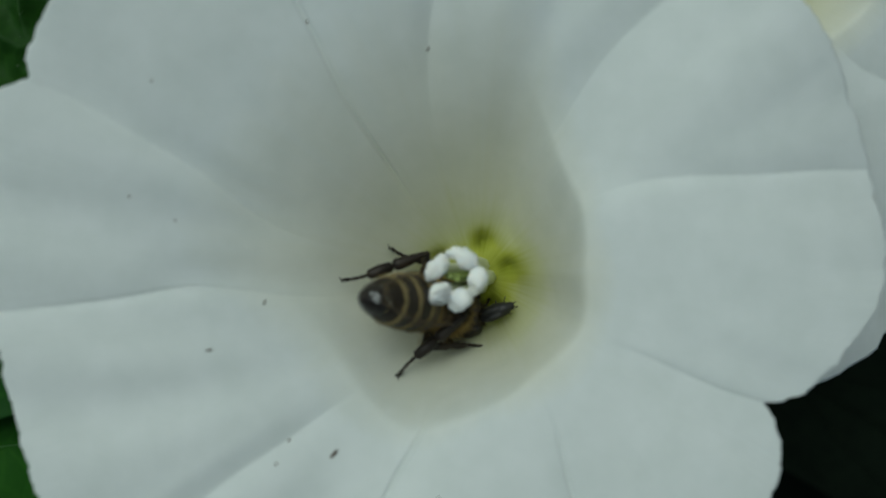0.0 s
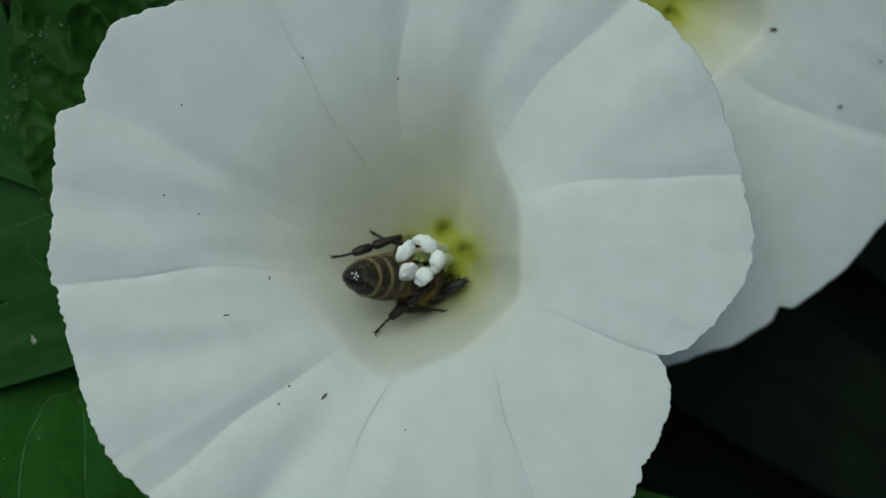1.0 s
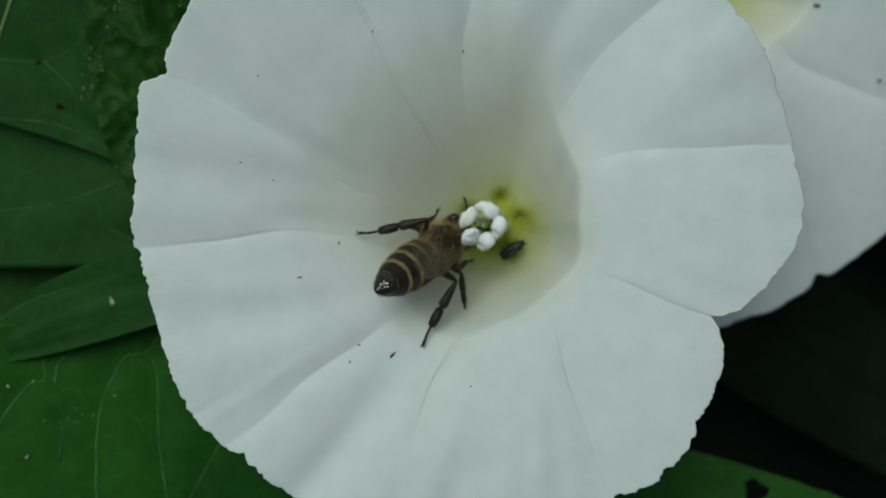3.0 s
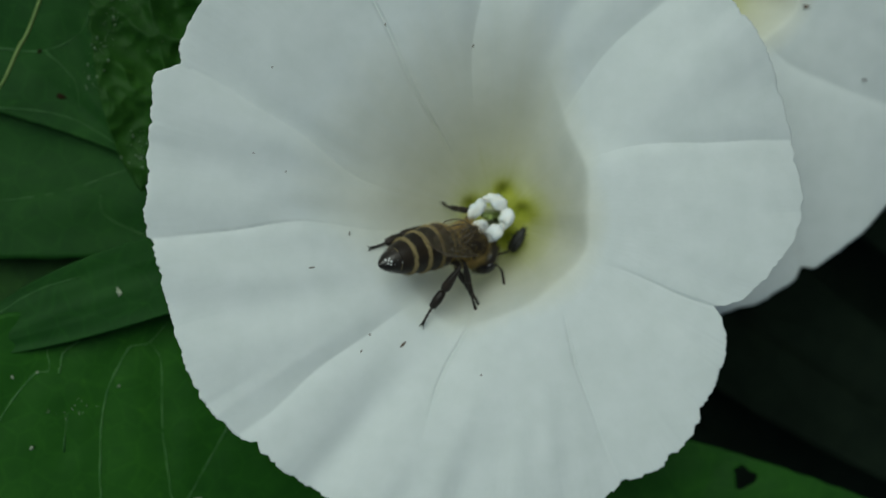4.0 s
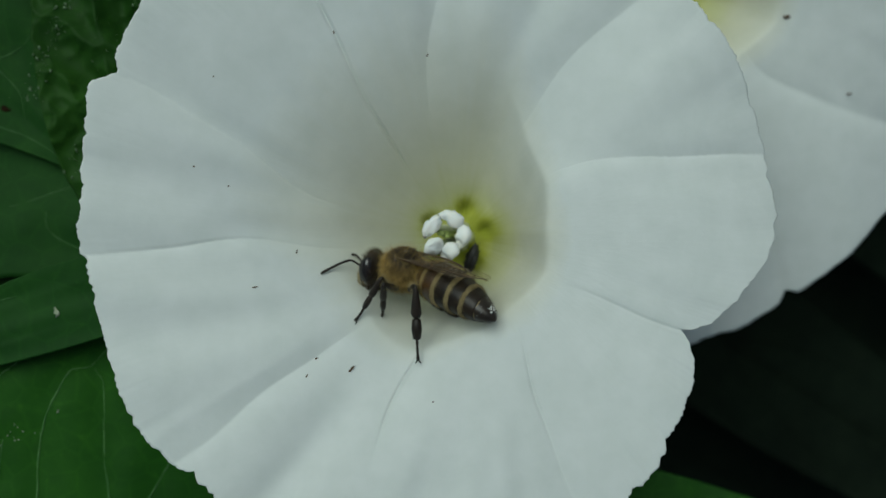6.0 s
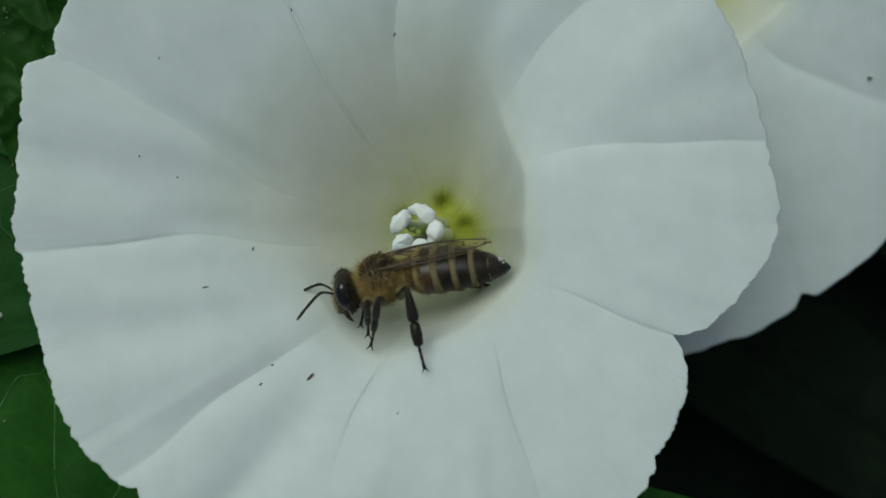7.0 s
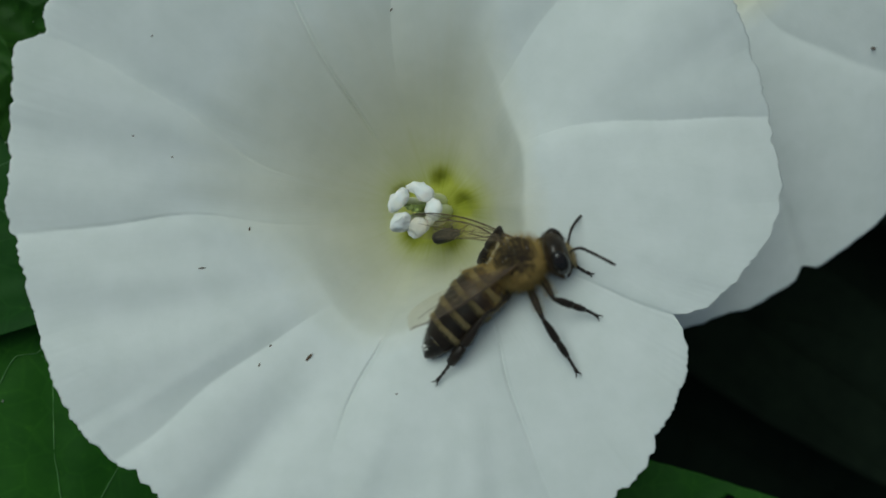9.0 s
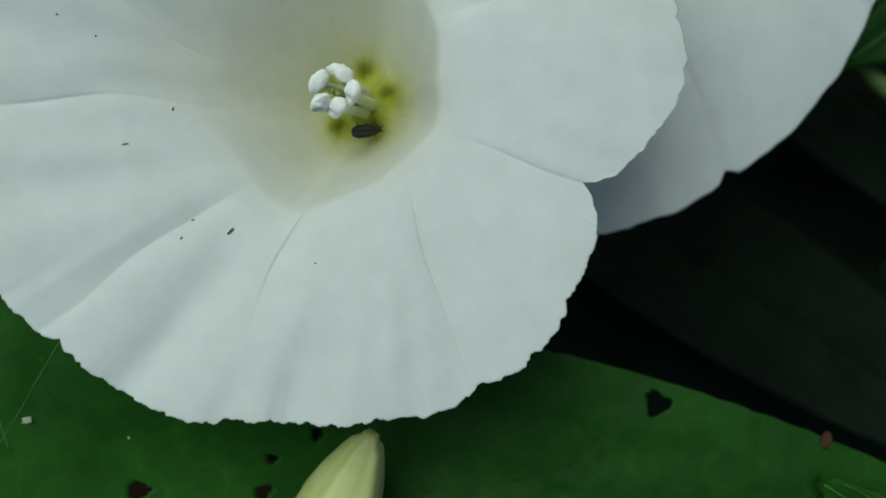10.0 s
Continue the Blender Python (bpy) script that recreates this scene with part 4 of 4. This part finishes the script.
def build_wings(bee):
    for key, root, length, width in (("fore", (0.02, 0.125, 0.11), 0.84, 0.31), ("hind", (-0.05, 0.12, 0.095), 0.60, 0.21)):
        def place(u, w, side, lift=0.0):
            lead, back = wing_outline(u, length, width)
            return Vector((-length * u, side * (lead - back * w), 0.010 * math.sin(w * 11) * u + 0.02 * math.sin(3 * u) + lift))
        for side in (1, -1):
            n, m = 30, 11
            verts = [tuple(place(math.sin(math.pi / 2 * i / (n - 1)), j / (m - 1), side)) for i in range(n) for j in range(m)]
            wing = part("wing", mesh_of("wing", verts, grid_faces(n, m, False), M_WING), bee, "clear brownish " + key + " wing with dark veins")
            thickness(wing, 0.00002)
            for q, line in enumerate(LONG_VEINS + CROSS_VEINS):
                if key == "hind" and q in (1, 6, 8, 9):
                    continue
                pts = [place(min(p.x, 1), min(max(p.y, 0), 1), side) for p in smooth_path([(u, w, 0) for u, w in line], 5)]
                thick = 0.0065 if q == 0 else (0.0034 if q < 4 else 0.0026)
                part("wing_vein", mesh_of("wing_vein", *tube(pts, list(np.linspace(thick, thick * 0.55, len(pts))), 5), M_WING_VEIN), wing)
            WINGS[(key, side)] = (wing, Vector((root[0], side * root[1], root[2])))


def build_legs(bee):
    for key in HIPS:
        a, b = BONES[key[0]]
        hind = key[0] == "H"
        fat = 1.25 if hind else 1.0
        thigh = tube([(0, 0, 0), (0.03, 0, 0), (a * 0.25, 0, 0.004), (a * 0.6, 0, 0.004), (a * 0.92, 0, 0), (a, 0, 0)], [0.018, 0.022, 0.028 * fat, 0.025 * fat, 0.017, 0.012], 12)
        leg = part("leg", mesh_of("leg", *thigh, M_LEG), bee, "dark hairy upper leg")
        hairs(leg, "leg_fur", 220, lambda rng, a=a: leg_hair(rng, 0.0, a * 0.9, 0.030), 0.030, 3, M_FUR_PALE, 0.0010, "pale hairs of the upper leg")
        # shin, broad first tarsal joint, then the thin jointed foot that bends down to the claws
        t, q = b * 0.43, b * 0.74
        shin = tube([(0, 0, 0), (0.02, 0, 0), (t * 0.45, 0, 0.003), (t * 0.85, 0, 0), (t * 0.97, 0, 0), (t, 0, 0)], [0.012, 0.017, 0.026 * fat, 0.034 * fat if hind else 0.028, 0.026 * fat, 0.010], 12)
        wide = 0.041 if hind else 0.025
        sole = tube([(t - 0.004, 0, 0), (t + 0.018, 0, 0), (t + (q - t) * 0.5, 0, -0.003), (q - 0.015, 0, -0.004), (q, 0, -0.006)], [0.011, wide * 0.85, wide, wide * 0.8, 0.011], 12)
        joints, r = [], []
        for i in range(13):
            u = i / 12
            joints.append((q + (b - q) * u, 0, -0.006 - 0.030 * u * u))
            r.append(0.0085 + 0.0035 * abs(math.sin(u * math.pi * 3)) + (0.003 if i > 10 else 0))
        claws = [tube([(b - 0.006, 0, -0.034), (b + 0.018, s * 0.016, -0.036), (b + 0.022, s * 0.022, -0.056)], [0.007, 0.005, 0.002], 6) for s in (-1, 1)]
        lower = part("lower_leg", mesh_of("lower_leg", *joined([shin, sole, tube(joints, r, 8)] + claws), M_LEG), leg, "dark shin and foot with claws")
        lower.location = (a * CM, 0, 0)
        LEGS[key] = (leg, lower)


def leg_hair(rng, x0, x1, r):
    x, q = x0 + (x1 - x0) * rng.random(), rng.random() * 2 * math.pi
    return Vector((x, r * math.cos(q), r * math.sin(q))), Vector((0.5, math.cos(q), math.sin(q)))


def build_bee():
    bee = tagged(new("honey_bee"), "brown honey bee with tan-banded black abdomen on the petals", "bee")
    thorax = joined([blob(0, 0, 0, *THORAX, 0.04, 6, 20, 28), blob(-0.085, 0, 0.045, 0.085, 0.095, 0.075, 0, 3, 10, 16), blob(-0.15, 0, -0.01, 0.05, 0.06, 0.06, 0, 7, 8, 12)])
    part("thorax", mesh_of("thorax", *thorax, M_THORAX), bee, "furry brown thorax")
    hairs(bee, "thorax_fur", 7500, thorax_hair, 0.074, 21, M_FUR, 0.0010, "long tawny hairs of the thorax")
    hairs(bee, "back_fur", 6500, back_hair, 0.022, 22, M_FUR_DARK, 0.0008, "short brown hairs of the back")
    rng = random.Random(5)
    grains = []
    for _ in range(18):
        d = Vector((rng.gauss(0, 0.5), rng.gauss(0, 0.5), 1)).normalized()
        grains.append(blob(*(d * THORAX * 1.10), *[0.0013 + 0.0016 * rng.random()] * 3, 0.3, rng.randint(0, 50), 5, 7))
    tagged(part("pollen_grains", mesh_of("pollen_grains", *joined(grains), M_POLLEN), bee, "white pollen grains on the back"), kind="stuff")
    build_abdomen(bee)
    build_head(bee)
    build_wings(bee)
    build_legs(bee)
    return bee


# ---- what moves ----
def bee_pose(x, y, z, heading, pitch, roll):
    """Thorax centre in cm; heading from +x, pitch up, roll to its right, in degrees."""
    return Matrix.Translation((x * CM, y * CM, z * CM)) @ pose(0, 0, 0, 0, 0, heading) @ pose(0, 0, 0, 0, -pitch, 0) @ pose(0, 0, 0, roll)


BEE_ROWS = [
    (0, bee_pose(-0.301, -0.079, -0.882, -16, -49, -25)),
    (0.5, bee_pose(-0.365, -0.113, -0.858, -15, -49, -25)),
    (1, bee_pose(-0.287, -0.049, -0.886, -15, -48, -23)),
    (1.5, bee_pose(-0.201, -0.084, -0.876, -10, -47, -20)),
    (2, bee_pose(-0.285, -0.088, -0.870, -19, -49, -29)),
    (2.2, bee_pose(-0.306, -0.126, -0.839, -25, -48, -29)),
    (3.3, bee_pose(-0.625, -0.006, -0.424, 47, -39, -5)),
    (3.5, bee_pose(-0.549, -0.105, -0.411, 30, -37, -5)),
    (4, bee_pose(-0.439, -0.096, -0.441, -26, -36, -33)),
    (4.2, bee_pose(-0.354, -0.131, -0.443, -37, -30, -46)),
    (4.5, bee_pose(-0.278, -0.135, -0.595, -28, -35, -42)),
    (5, bee_pose(-0.288, -0.093, -0.752, 49, -52, 0)),
    (5.3, bee_pose(-0.293, -0.075, -0.497, 136, -45, 34)),
    (5.5, bee_pose(-0.365, -0.110, -0.443, 163, -18, 65)),
    (5.6, bee_pose(-0.512, -0.107, -0.454, 163, -22, 73)),
    (6.8, bee_pose(-0.612, -0.215, -0.381, 193, 1, 68)),
    (7.2, bee_pose(-0.377, -0.200, -0.204, 192, 0, 68)),
    (7.5, bee_pose(-0.401, -0.201, -0.207, 203, -1, 65)),
    (7.8, bee_pose(-0.425, -0.256, -0.299, 203, -1, 53)),
    (8, bee_pose(-0.379, -0.282, -0.265, 237, 12, 37)),
    (8.2, bee_pose(-0.207, -0.413, -0.190, 285, 36, 12)),
    (8.4, bee_pose(0.027, -0.453, -0.069, 322, 29, -3)),
    (8.6, bee_pose(0.274, -0.346, 0.051, 360, 20, -19)),
    (8.8, bee_pose(0.533, -0.240, 0.301, 366, 16, -28)),
    (9, bee_pose(0.477, -0.219, 0.068, 381, 10, -50)),
    (9.1, bee_pose(0.399, -0.130, 0.201, 384, 3, -51)),
    (9.2, bee_pose(0.526, -0.583, 0.510, 402, -5, -62)),
    (9.3, bee_pose(0.908, -1.228, 0.416, 409, -11, -49)),
    (9.4, bee_pose(1.869, -1.057, 0.483, 411, 5, -36)),
    (9.5, bee_pose(2.308, -0.525, 0.382, 455, 5, 1)),
    (9.6, bee_pose(2.727, 0.254, 0.548, 429, -3, -3)),
    (9.7, bee_pose(3.6, 1.6, 1.5, 430, 15, 0)),
    (9.8, bee_pose(5.2, 3.6, 2.2, 430, 20, 0)),
    (10.0, bee_pose(8.5, 8.0, 3.5, 430, 20, 0)),
]
# the abdomen's bend at the waist: seconds, sideways, upwards
ABDOMEN_ROWS = [(0, 6, 14), (0.5, 4, 16), (1, 9, 13), (1.5, 8, 12), (2, 12, 13), (2.2, 12, 14), (3.3, -3, 15), (3.5, -2, -3), (4, 33, -7), (4.2, 38, -9), (4.5, 38, 2), (5, -3, 20), (5.3, -38, 9), (5.5, -56, 3), (5.6, -49, -8), (6.8, -13, 3), (7.2, -9, 1), (7.5, -7, -4), (7.8, -8, -1), (8, -12, -29), (8.2, -20, -40), (8.4, 11, -30), (8.6, 12, -23), (8.8, 14, -23), (9, 22, -13), (9.1, 22, -2), (9.2, 14, -6), (9.3, 3, 5), (9.4, 26, 5), (9.5, -4, 15), (9.6, 7, -1), (9.8, 0, 0), (10.0, 0, 0)]
# where the claws stand on the petals, in the bee's own space: seconds, x, y, z
FEET = {}
FEET["FL"] = [(3.3, 0.41, 0.28, -0.22), (5.3, 0.37, 0.44, -0.17), (5.5, 0.54, 0.29, -0.25), (5.6, 0.43, 0.37, -0.32), (6.8, 0.11, 0.04, -0.38), (7.2, 0.28, 0.02, -0.36), (7.5, 0.50, 0.02, -0.33), (7.8, 0.45, 0.10, -0.22), (8, 0.36, 0.41, -0.20), (8.2, 0.36, 0.17, -0.18), (8.4, 0.42, 0.14, -0.22), (8.6, 0.47, 0.12, -0.28), (8.8, 0.49, 0.18, -0.43), (9, 0.38, -0.03, -0.32), (9.1, 0.39, -0.03, -0.46)]
FEET["FR"] = [(0, 0.30, -0.16, -0.18), (0.5, 0.30, -0.16, -0.18), (1, 0.30, -0.16, -0.18), (1.5, 0.30, -0.16, -0.18), (2, 0.30, -0.16, -0.18), (2.2, 0.30, -0.16, -0.18), (3.5, 0.79, -0.17, -0.44), (4, 0.32, -0.38, -0.14), (4.2, 0.26, -0.32, -0.28), (4.5, 0.30, -0.26, 0.05), (6.8, 0.20, -0.05, -0.36), (7.2, 0.24, -0.06, -0.36), (7.5, 0.32, -0.06, -0.36), (8, 0.49, -0.25, -0.06), (8.2, 0.36, -0.30, 0.00), (8.4, 0.18, -0.52, -0.10), (8.5, 0.25, -0.44, -0.10), (8.6, 0.32, -0.35, -0.33), (8.8, 0.18, -0.30, -0.57), (9, 0.35, -0.22, -0.49), (9.1, 0.31, -0.18, -0.61)]
FEET["HL"] = [(0, -0.62, 0.13, -0.32), (0.5, -0.62, 0.13, -0.32), (1, -0.62, 0.13, -0.32), (1.5, -0.74, 0.29, -0.39), (2, -0.69, 0.20, -0.40), (2.2, -0.64, 0.40, -0.32), (3.3, -0.39, 0.45, -0.27), (3.5, -0.50, 0.41, -0.34), (4, -0.58, -0.12, -0.52), (4.2, -0.66, -0.12, -0.62), (4.5, -0.86, -0.06, -0.55), (5, -0.58, 0.55, -0.29), (5.5, -0.29, 0.28, -0.56), (5.6, -0.29, 0.28, -0.59), (6.8, -0.19, 0.50, -0.52), (7.2, -0.14, 0.36, -0.55), (7.5, 0.01, 0.34, -0.51), (7.6, -0.55, 0.16, -0.38), (7.8, -0.86, 0.12, -0.22), (8, -0.54, 0.71, -0.24), (8.2, 0.01, 0.69, -0.11), (8.4, 0.09, 0.41, -0.18), (8.5, -0.35, 0.02, -0.40), (8.6, -0.45, 0.00, -0.42)]
FEET["HR"] = [(0, -0.29, -0.42, -0.21), (0.5, -0.29, -0.42, -0.21), (1, -0.29, -0.42, -0.21), (1.5, -0.28, -0.49, -0.15), (2, -0.35, -0.44, -0.24), (2.2, -0.30, -0.46, -0.19), (3.3, -0.66, -0.49, -0.35), (3.5, -0.56, -0.55, -0.26), (4, -0.14, -0.67, -0.34), (4.2, 0.10, -0.29, -0.41), (4.5, -0.08, -0.71, -0.18), (5, -0.65, -0.29, -0.19), (5.3, -0.69, 0.02, -0.23), (5.5, -0.55, 0.02, -0.28), (5.6, -0.50, 0.00, -0.32), (6.8, -0.86, 0.10, -0.26), (7.2, -0.78, -0.16, -0.30), (7.5, -0.74, 0.10, -0.34), (7.6, -0.74, 0.09, -0.34), (7.8, -0.70, 0.05, -0.34), (8.4, -0.24, -0.51, -0.12), (8.6, -0.63, -0.48, -0.13), (8.8, -0.82, -0.61, -0.45), (9, -0.80, -0.39, -0.42), (9.1, -0.83, -0.22, -0.60)]
FEET["ML"] = [(0, -0.29, 0.37, -0.22), (0.5, -0.29, 0.37, -0.22), (1, -0.29, 0.37, -0.22), (1.5, -0.33, 0.46, -0.25), (3.3, 0.03, 0.32, -0.29), (3.5, 0.34, 0.27, -0.40), (4.5, -0.36, 0.19, -0.45), (5, -0.18, 0.48, -0.25), (5.3, 0.05, 0.61, -0.28), (5.5, 0.32, 0.36, -0.42), (5.6, 0.11, 0.03, -0.41), (6.8, 0.15, 0.14, -0.44), (7.2, 0.15, 0.12, -0.42), (7.5, 0.44, 0.10, -0.38), (7.6, 0.05, 0.36, -0.48), (7.8, 0.06, 0.49, -0.35), (8, 0.00, 0.67, -0.29), (8.2, 0.23, 0.65, -0.18), (8.4, 0.39, 0.52, -0.20), (8.5, 0.10, 0.26, -0.38), (8.6, 0.05, 0.26, -0.40)]
FEET["MR"] = [(0, 0.27, -0.22, 0.06), (0.5, 0.27, -0.22, 0.06), (1, 0.27, -0.22, 0.06), (1.5, 0.18, -0.20, -0.06), (2, 0.19, -0.28, 0.18), (2.2, 0.12, -0.31, 0.14), (3.3, -0.15, -0.60, -0.27), (3.5, -0.05, -0.54, -0.16), (4, 0.27, -0.45, -0.14), (4.2, 0.26, -0.39, -0.23), (4.5, 0.28, -0.37, 0.27), (5, -0.20, -0.55, 0.36), (5.3, -0.54, -0.33, -0.10), (8.2, 0.06, -0.66, -0.06), (8.4, 0.21, -0.65, -0.09), (8.6, -0.31, -0.76, -0.20), (8.8, 0.20, -0.50, -0.65), (9, 0.10, -0.48, -0.68), (9.1, 0.07, -0.41, -0.82)]


def standing(key, m):
    """Where a leg's claws rest when it just stands: the place on the petals under its usual stance, in the bee's space."""
    f = STANCE[key[0]]
    side = 1 if key[1] == "L" else -1
    usual = Vector((f[0], side * f[1], f[2]))
    p = (m @ (usual * CM)) / CM
    x, y = p.x - FLOWER_AT[0], p.y - FLOWER_AT[1]
    p.z = float(corolla_height(math.hypot(x, y), math.atan2(y, x), CREASES, 0.034)) + 0.04
    q = (m.inverted() @ (p * CM)) / CM
    return q if (q - Vector(HIPS[key])).length < 0.9 * sum(BONES[key[0]]) and q.z < 0 else usual


def leg_poses(key, foot):
    """Poses of the upper leg at the hip and of the lower leg at the knee, so that the claws reach foot."""
    hip, foot = Vector(HIPS[key]), Vector(foot)
    a, b = BONES[key[0]]
    d = foot - hip
    reach = min(max(d.length, abs(a - b) + 0.03), (a + b) * 0.985)
    d.normalize()
    side = 1 if key[1] == "L" else -1
    pole = Vector(({"F": 0.1, "M": 0.0, "H": -0.25}[key[0]], side * 0.75, {"F": 0.12, "M": 0.6, "H": 0.75}[key[0]]))
    if key[0] == "H":
        # a hind foot drawn in under the abdomen keeps its knee low
        pole = Vector((0.0, side * 0.35, -0.6)).lerp(pole, min(max((side * foot.y + 0.05) / 0.2, 0.0), 1.0))
    pole = (pole - d * pole.dot(d)).normalized()
    ca = (a * a + reach * reach - b * b) / (2 * a * reach)
    knee = d * (a * ca) + pole * (a * math.sqrt(max(1 - ca * ca, 0)))
    x = knee.normalized()
    y = d.cross(pole).normalized()
    z = x.cross(y)
    hip_m = Matrix.Translation(hip * CM) @ Matrix((x, y, z)).transposed().to_4x4()
    shin = (d * reach - knee).normalized()
    bend = math.atan2(-shin.dot(z), shin.dot(x))
    return hip_m, Matrix.Translation((a * CM, 0, 0)) @ Matrix.Rotation(bend, 4, "Y")


def motions():
    walk(BEE, BEE_ROWS)
    walk(BEETLE, [(t, pose(x * CM, y * CM, -0.97 * CM, 10, tilt, turn)) for t, x, y, tilt, turn in BEETLE_ROWS])
    for stem in GRASS:
        walk(stem, [(t, pose(x * CM, 0, 0)) for t, x in ((0, 0.1), (3.3, 0.0), (3.5, 0.0), (4.5, 0.48), (5.5, 0.28), (10, 0.05))])
    walk(BENDS["abdomen"], [(t, Matrix.Translation(Vector(WAIST) * CM) @ pose(0, 0, 0, 0, 0, yaw) @ pose(0, 0, 0, 0, pitch, 0)) for t, yaw, pitch in ABDOMEN_ROWS])
    for side, antenna in ANTENNAE.items():
        root = (HEAD + Vector((0.085, side * 0.03, 0.005))) * CM
        swing = ((0, 0), (2, 6), (4, -6), (5.5, 5), (7.2, 0), (8.0, -8), (8.7, 0), (9.0, 26 if side > 0 else -4), (9.3, 6), (10, 0))
        walk(antenna, [(t, Matrix.Translation(root) @ pose(0, 0, 0, 0, 0, a) @ Matrix.Translation(-root)) for t, a in swing])
    for key in HIPS:
        leg, lower = LEGS[key]
        side = 1 if key[1] == "L" else -1
        rows = {}
        for t, m in BEE_ROWS:
            f = TUCKED[key[0]]
            rows[t] = tuple(standing(key, m)) if t < 9.15 else (f[0], side * f[1], f[2])
        for t, *f in FEET.get(key, ()):
            rows[t] = tuple(f)
        solved = [(t, *leg_poses(key, rows[t])) for t in sorted(rows)]
        walk(leg, [(t, h) for t, h, k in solved])
        walk(lower, [(t, k) for t, h, k in solved])
    for (key, side), (wing, root) in WINGS.items():
        rows = []
        for t, spread_l, spread_r, lift in WING_ROWS:
            # folded wings follow the abdomen when it bends
            follow = 0.65 * float(np.interp(t, [a[0] for a in ABDOMEN_ROWS], [a[1] for a in ABDOMEN_ROWS])) if t < 8.1 else 0.0
            spread = (spread_l if side > 0 else spread_r) + (4 if key == "hind" else 0) - side * follow
            rows.append((t, wing_pose(root, side, spread, lift)))
        for k in range(28):
            rows.append((9.1 + k / 30, wing_pose(root, side, 72 + 6 * math.sin(k), 20 + 125 * math.sin((k + 1) * math.pi / 2))))
        walk(wing, rows)


# the beetle's slow turn in the throat: seconds, x, y, tilt, turn
BEETLE_ROWS = [(0, 0.03, -0.11, -12, 20), (2.2, 0.03, -0.11, -12, 30), (3.3, 0.04, -0.085, -12, 38), (4.5, 0.05, -0.08, -8, 70), (5.7, 0.0, -0.07, -10, 74), (6.8, -0.01, -0.07, 25, 50), (8.4, -0.01, -0.07, 40, 20), (9.1, -0.02, -0.08, 25, 12), (10, -0.04, -0.13, 15, 8)]
# seconds, spread of the left and the right wings from the back, lift
WING_ROWS = [(0, -4, -4, 8), (2.2, -4, -4, 8), (3.3, -14, 6, 46), (3.5, -6, -4, 30), (4.0, -8, -4, 22), (4.5, -4, -6, 8), (5.3, -6, -6, 20), (5.6, -6, -8, 8), (6.8, -4, -8, 4), (7.5, -4, -8, 4), (7.8, -4, -7, 4), (8.0, 0, -2, 4), (8.25, 12, 10, 2), (8.5, 16, 16, 4), (8.75, 22, 14, 6), (8.9, 30, 18, 8), (9.0, 38, 22, 8), (9.05, 45, 42, 8)]


def wing_pose(root, side, spread, lift):
    return Matrix.Translation(root * CM) @ pose(0, 0, 0, 0, 0, -side * spread) @ pose(0, 0, 0, side * 2, lift * 0.6, 0)


build_ground()
build_flower()
build_neighbour()
build_leaves()
build_bud()
BEETLE = build_beetle()
build_specks()
BEE = build_bee()
motions()
